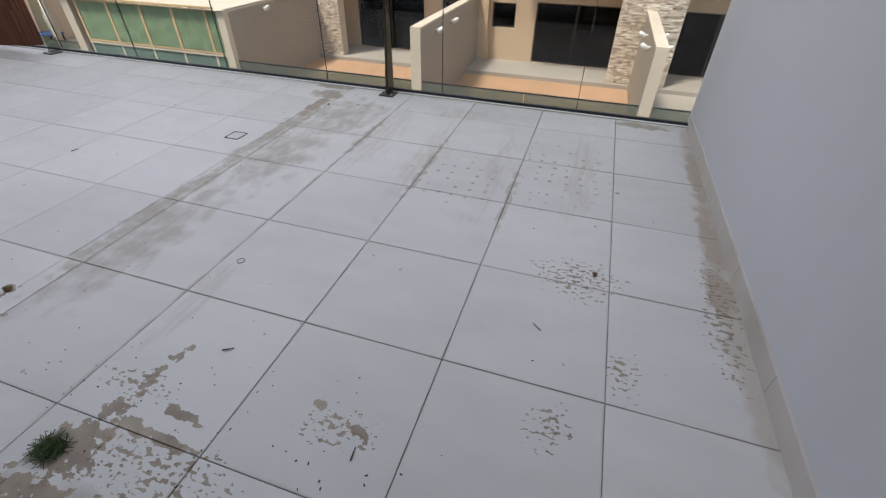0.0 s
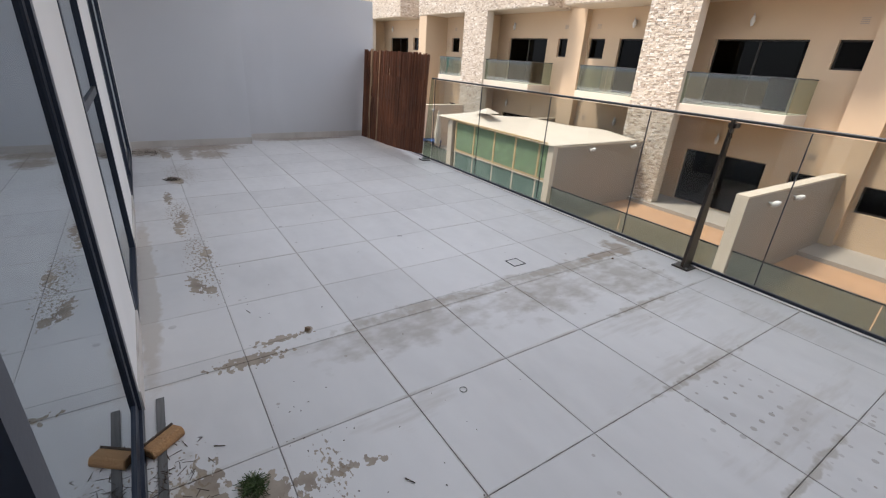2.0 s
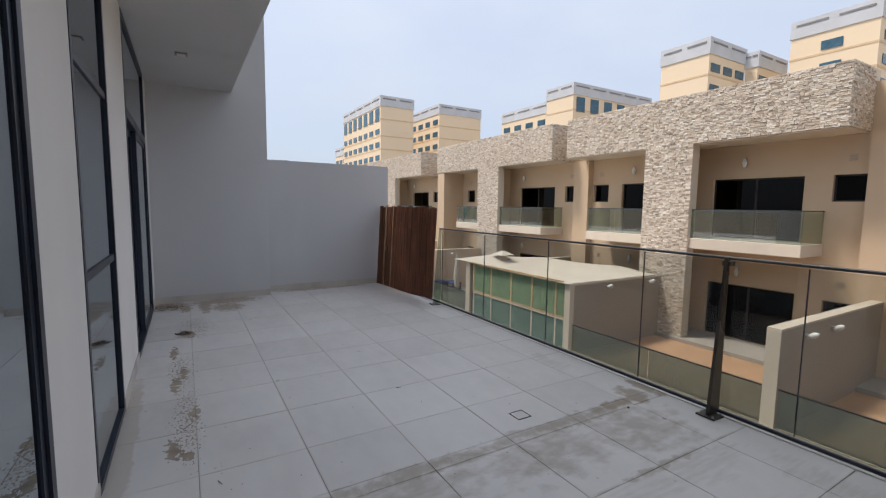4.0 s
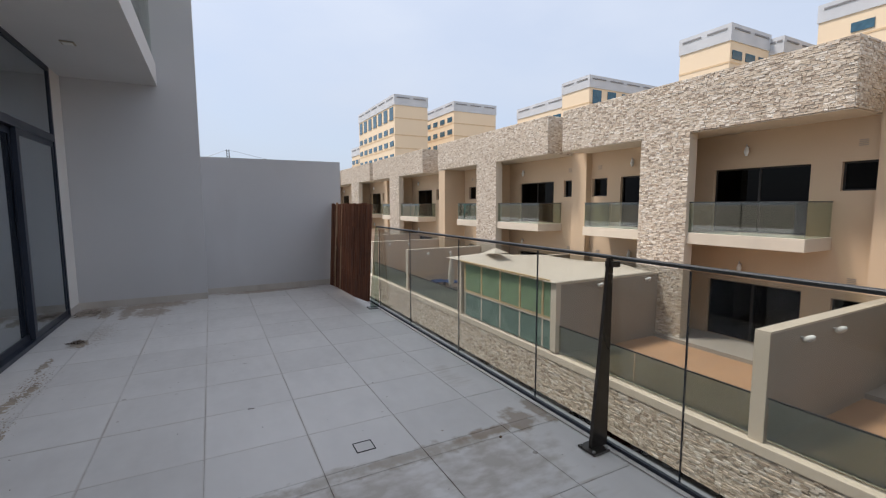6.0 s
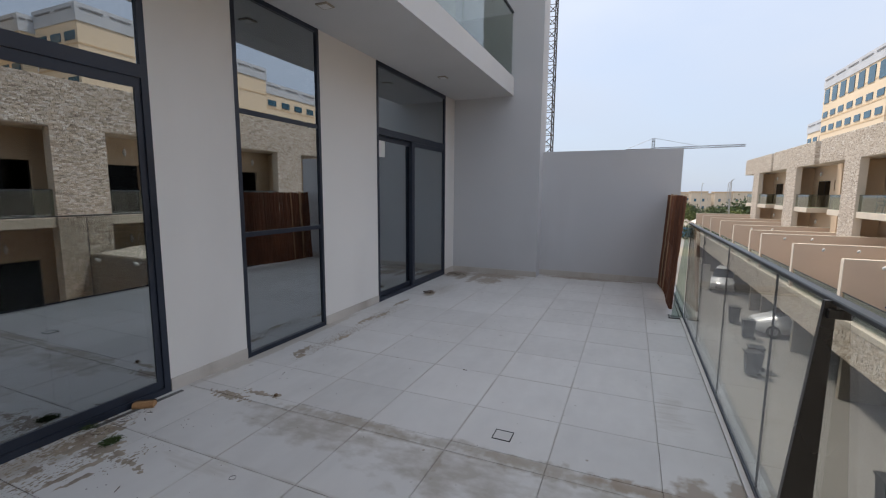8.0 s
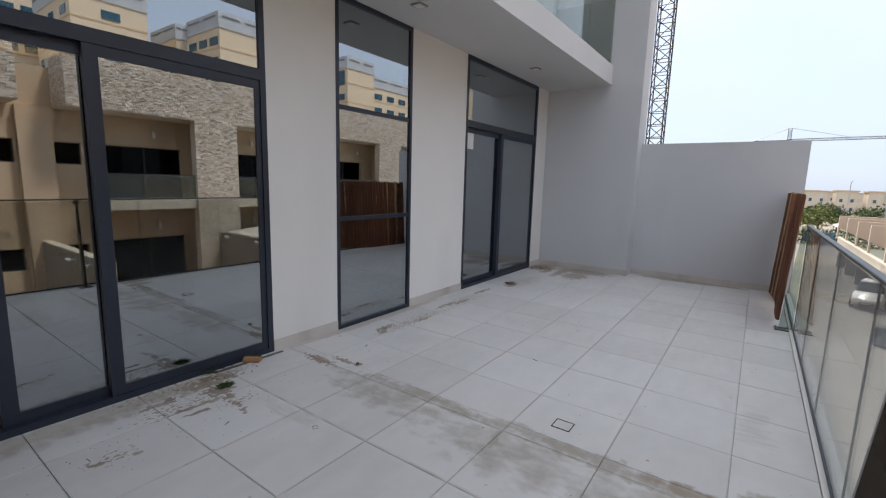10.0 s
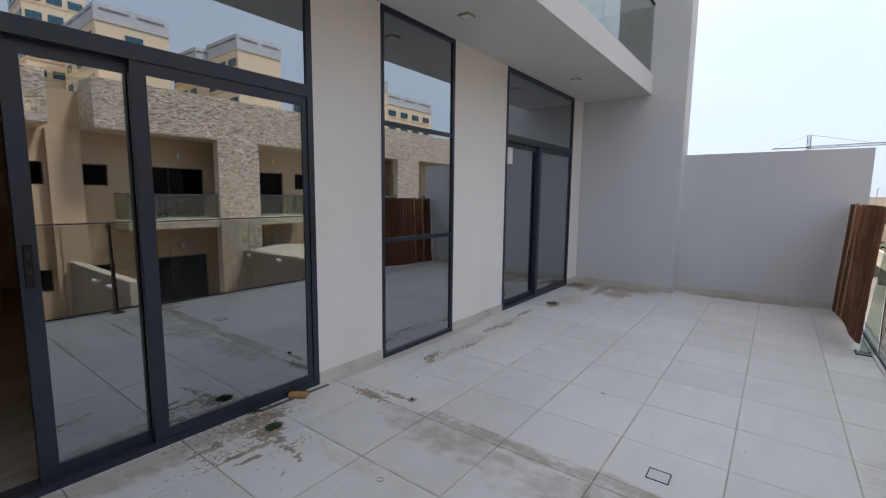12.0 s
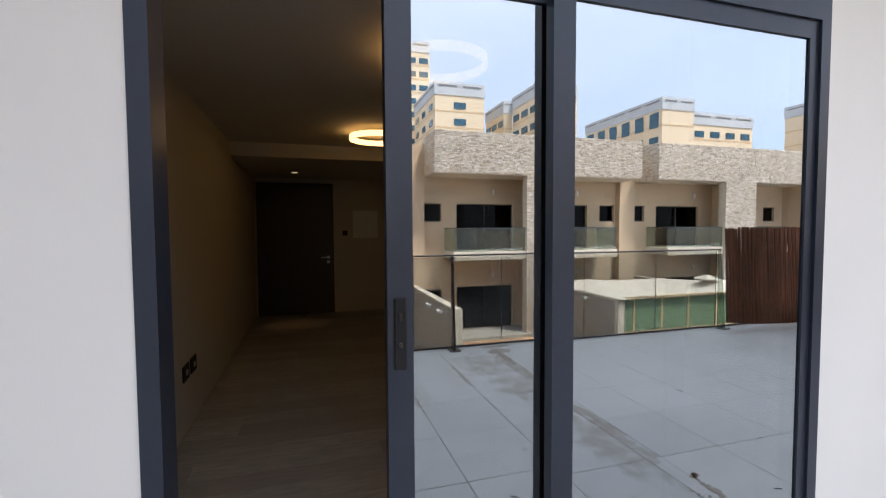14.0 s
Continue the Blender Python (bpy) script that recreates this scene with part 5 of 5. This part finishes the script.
bmesh.ops.bevel(bm, geom=list(bm.edges), offset=0.004, segments=1, affect="EDGES")
bmesh.ops.rotate(bm, cent=(0, 0, 0), matrix=Matrix.Rotation(radians(126), 3, "Z"), verts=bm.verts)
bmesh.ops.translate(bm, vec=(-1.73, 0.02, 0.001), verts=bm.verts)
part("split_face", bm, cut_wood, lg)
bm = bmesh.new()
prism(bm, [(0.0385, 0.003), (0.046, 0.012), (0.036, 0.04), (0.03, 0.036), (0.0385, 0.0125)], "x", -0.068, 0.068)
for v in bm.verts:
    v.co.y += 0.03 * (v.co.x / 0.13) ** 2 * 0.5
bmesh.ops.rotate(bm, cent=(0, 0, 0), matrix=Matrix.Rotation(radians(126), 3, "Z"), verts=bm.verts)
bmesh.ops.translate(bm, vec=(-1.73, 0.02, 0.001), verts=bm.verts)
part("bark", bm, bark_mat, lg)


def clump(name, x, y, r, count, mat, label, seed, h=0.03):
    rng = random.Random(seed)
    t = thing(name, (x, y, 0), label, "debris")
    bm = bmesh.new()
    for i in range(count):
        a, d = rng.uniform(0, 6.28), r * rng.random() ** 0.7
        px, py = x + math.cos(a) * d * 1.15, y + math.sin(a) * d * 0.9
        b_ = rng.uniform(0, 6.28)
        ln = rng.uniform(0.015, 0.05)
        z = rng.uniform(0.001, h) * (1 - d / r * 0.8)
        cyl(bm, (px, py, z), (px + ln * math.cos(b_), py + ln * math.sin(b_), z + rng.uniform(0, 0.015)), 0.0015, 0.001, 4)
    tagged(part("stalk", bm, mat, t), "", "", "", "stuff")


clump("grass_clump", -1.36, 0.275, 0.042, 260, leaf, "small dark green clump of cut grass on muddy tiles", 1, 0.016)
clump("leaf_litter", -5.9, 0.33, 0.08, 110, bark_mat, "small dark heap of dead leaves on the tiles", 2)
clump("leaf_litter", -7.5, 0.15, 0.22, 150, bark_mat, "thin dark scatter of dead twigs by the end wall", 3, 0.01)
clump("grass_tuft", -1.4, -0.02, 0.03, 70, leaf, "little green weed tuft at the door sill", 4)
clump("twig_scatter", -1.55, 0.0, 0.22, 90, bark_mat, "loose dark twigs on the tiles by the door", 6, 0.006)
st = thing("wood_strip", (-1.72, 0.01, 0), "thin flat grey weathered wooden strip on the tiles", "wood")
bm = boxes((-2.03, -1.42, -0.008, 0.024, 0.0, 0.004))
bmesh.ops.rotate(bm, cent=(-1.72, 0.01, 0), matrix=Matrix.Rotation(radians(-1.5), 3, "Z"), verts=bm.verts)
part("strip", bm, grey_wood, st)
for x, y, r_ in ((-2.25, 0.75, 0.016), (0.23, 1.7, 0.012), (-2.1, 3.3, 0.01)):
    t = thing("clod", (x, y, 0), "small brown clod of dry mud on the tiles", "debris")
    bm = bmesh.new()
    bmesh.ops.create_icosphere(bm, subdivisions=2, radius=r_)
    for v in bm.verts:
        v.co *= 1 + 0.3 * noise.noise(v.co * 80)
        v.co.z *= 0.7
    bmesh.ops.translate(bm, vec=(x, y, r_ * 0.6), verts=bm.verts)
    part("clod_body", bm, dry_mud, t)
rr_ = thing("rubber_ring", (-1.41, 1.25, 0), "small thin grey ring lying on a tile", "debris")
bm = bmesh.new()
for i in range(14):
    a, b_ = 2 * math.pi * i / 14, 2 * math.pi * (i + 1) / 14
    cyl(bm, (-1.41 + 0.018 * math.cos(a), 1.25 + 0.018 * math.sin(a), 0.002), (-1.41 + 0.018 * math.cos(b_), 1.25 + 0.018 * math.sin(b_), 0.002), 0.0015, n=5)
part("ring", bm, grey_wood, rr_)
for x, y, a in ((-0.45, 0.56, 95), (0.02, 1.28, 140), (-1.62, 0.2, 60), (-1.1, 0.78, 30), (-3.3, 1.9, 75), (-2.6, 0.5, 20)):
    t = thing("twig", (x, y, 0), "short dark twig lying on a pale tile", "debris", "twigs on the tiles")
    bm = bmesh.new()
    dx, dy = 0.022 * math.cos(radians(a)), 0.022 * math.sin(radians(a))
    cyl(bm, (x - dx, y - dy, 0.003), (x + dx, y + dy, 0.004), 0.0028, 0.0018, 6)
    part("stick", bm, bark_mat, t)
rng = random.Random(12)
verts, faces = [], []
for i in range(170):
    if i < 90:
        x, y = rng.gauss(-1.1, 0.7), 0.3 + abs(rng.gauss(0, 0.35))
    else:
        x, y = rng.uniform(-7.9, 0.8), rng.uniform(-0.1, 3.7)
    if not (-7.9 < x < 0.8 and -0.1 < y < 3.7):
        continue
    a, ln, wd = rng.uniform(0, 6.28), rng.uniform(0.0015, 0.005), rng.uniform(0.001, 0.0025)
    k = len(verts)
    for dx, dy in ((-ln, -wd), (ln, -wd), (ln, wd), (-ln, wd)):
        verts.append((x + dx * math.cos(a) - dy * math.sin(a), y + dx * math.sin(a) + dy * math.cos(a), 0.001))
    verts.append((x, y, 0.004))
    faces += [(k, k + 1, k + 4), (k + 1, k + 2, k + 4), (k + 2, k + 3, k + 4), (k + 3, k, k + 4)]
me = bpy.data.meshes.new("grit")
me.from_pydata(verts, [], faces)
me.materials.append(bark_mat)
tagged(new("grit", me), "scattered dark crumbs and leaf bits on the tiles", "debris", "", "stuff")

# ---- floor tiles ----
floor_ob = bpy.data.objects["floor"]
xs = [RX - 0.002, 0.3, -0.3, -0.9, -1.5, -2.12, -2.23, -2.725, -3.325, -3.925, -4.525, -5.125, -5.725, -6.325, -6.925, -7.525, -7.868, -8.198]
ys = [FY + 0.002, 0.4, 1.0, 1.6, 2.2, 2.8, 3.4, 3.798]
meshes = {}
rng = random.Random(9)
for i in range(len(xs) - 1):
    for j in range(len(ys) - 1):
        x1, x0, y0, y1 = xs[i], xs[i + 1], ys[j], ys[j + 1]
        if i == 16 and y1 < 1.7:
            continue
        w_, h_ = round(x1 - x0, 4), round(y1 - y0, 4)
        key = (w_, h_, i > 5)
        if key not in meshes:
            g = 0.0016 if i < 6 else 0.0009
            bm = boxes((-w_ / 2 + g, w_ / 2 - g, -h_ / 2 + g, h_ / 2 - g, -0.010, 0.0))
            top = [e for e in bm.edges if all(v.co.z > -0.001 for v in e.verts)]
            bmesh.ops.bevel(bm, geom=top, offset=0.0015, segments=1, affect="EDGES")
            me = bpy.data.meshes.new("tile")
            bm.to_mesh(me)
            bm.free()
            me.materials.append(tile)
            meshes[key] = me
        ob = new("tile", meshes[key])
        ob.parent = floor_ob
        ob.location = ((x0 + x1) / 2, (y0 + y1) / 2, rng.uniform(-0.0012, 0.0))
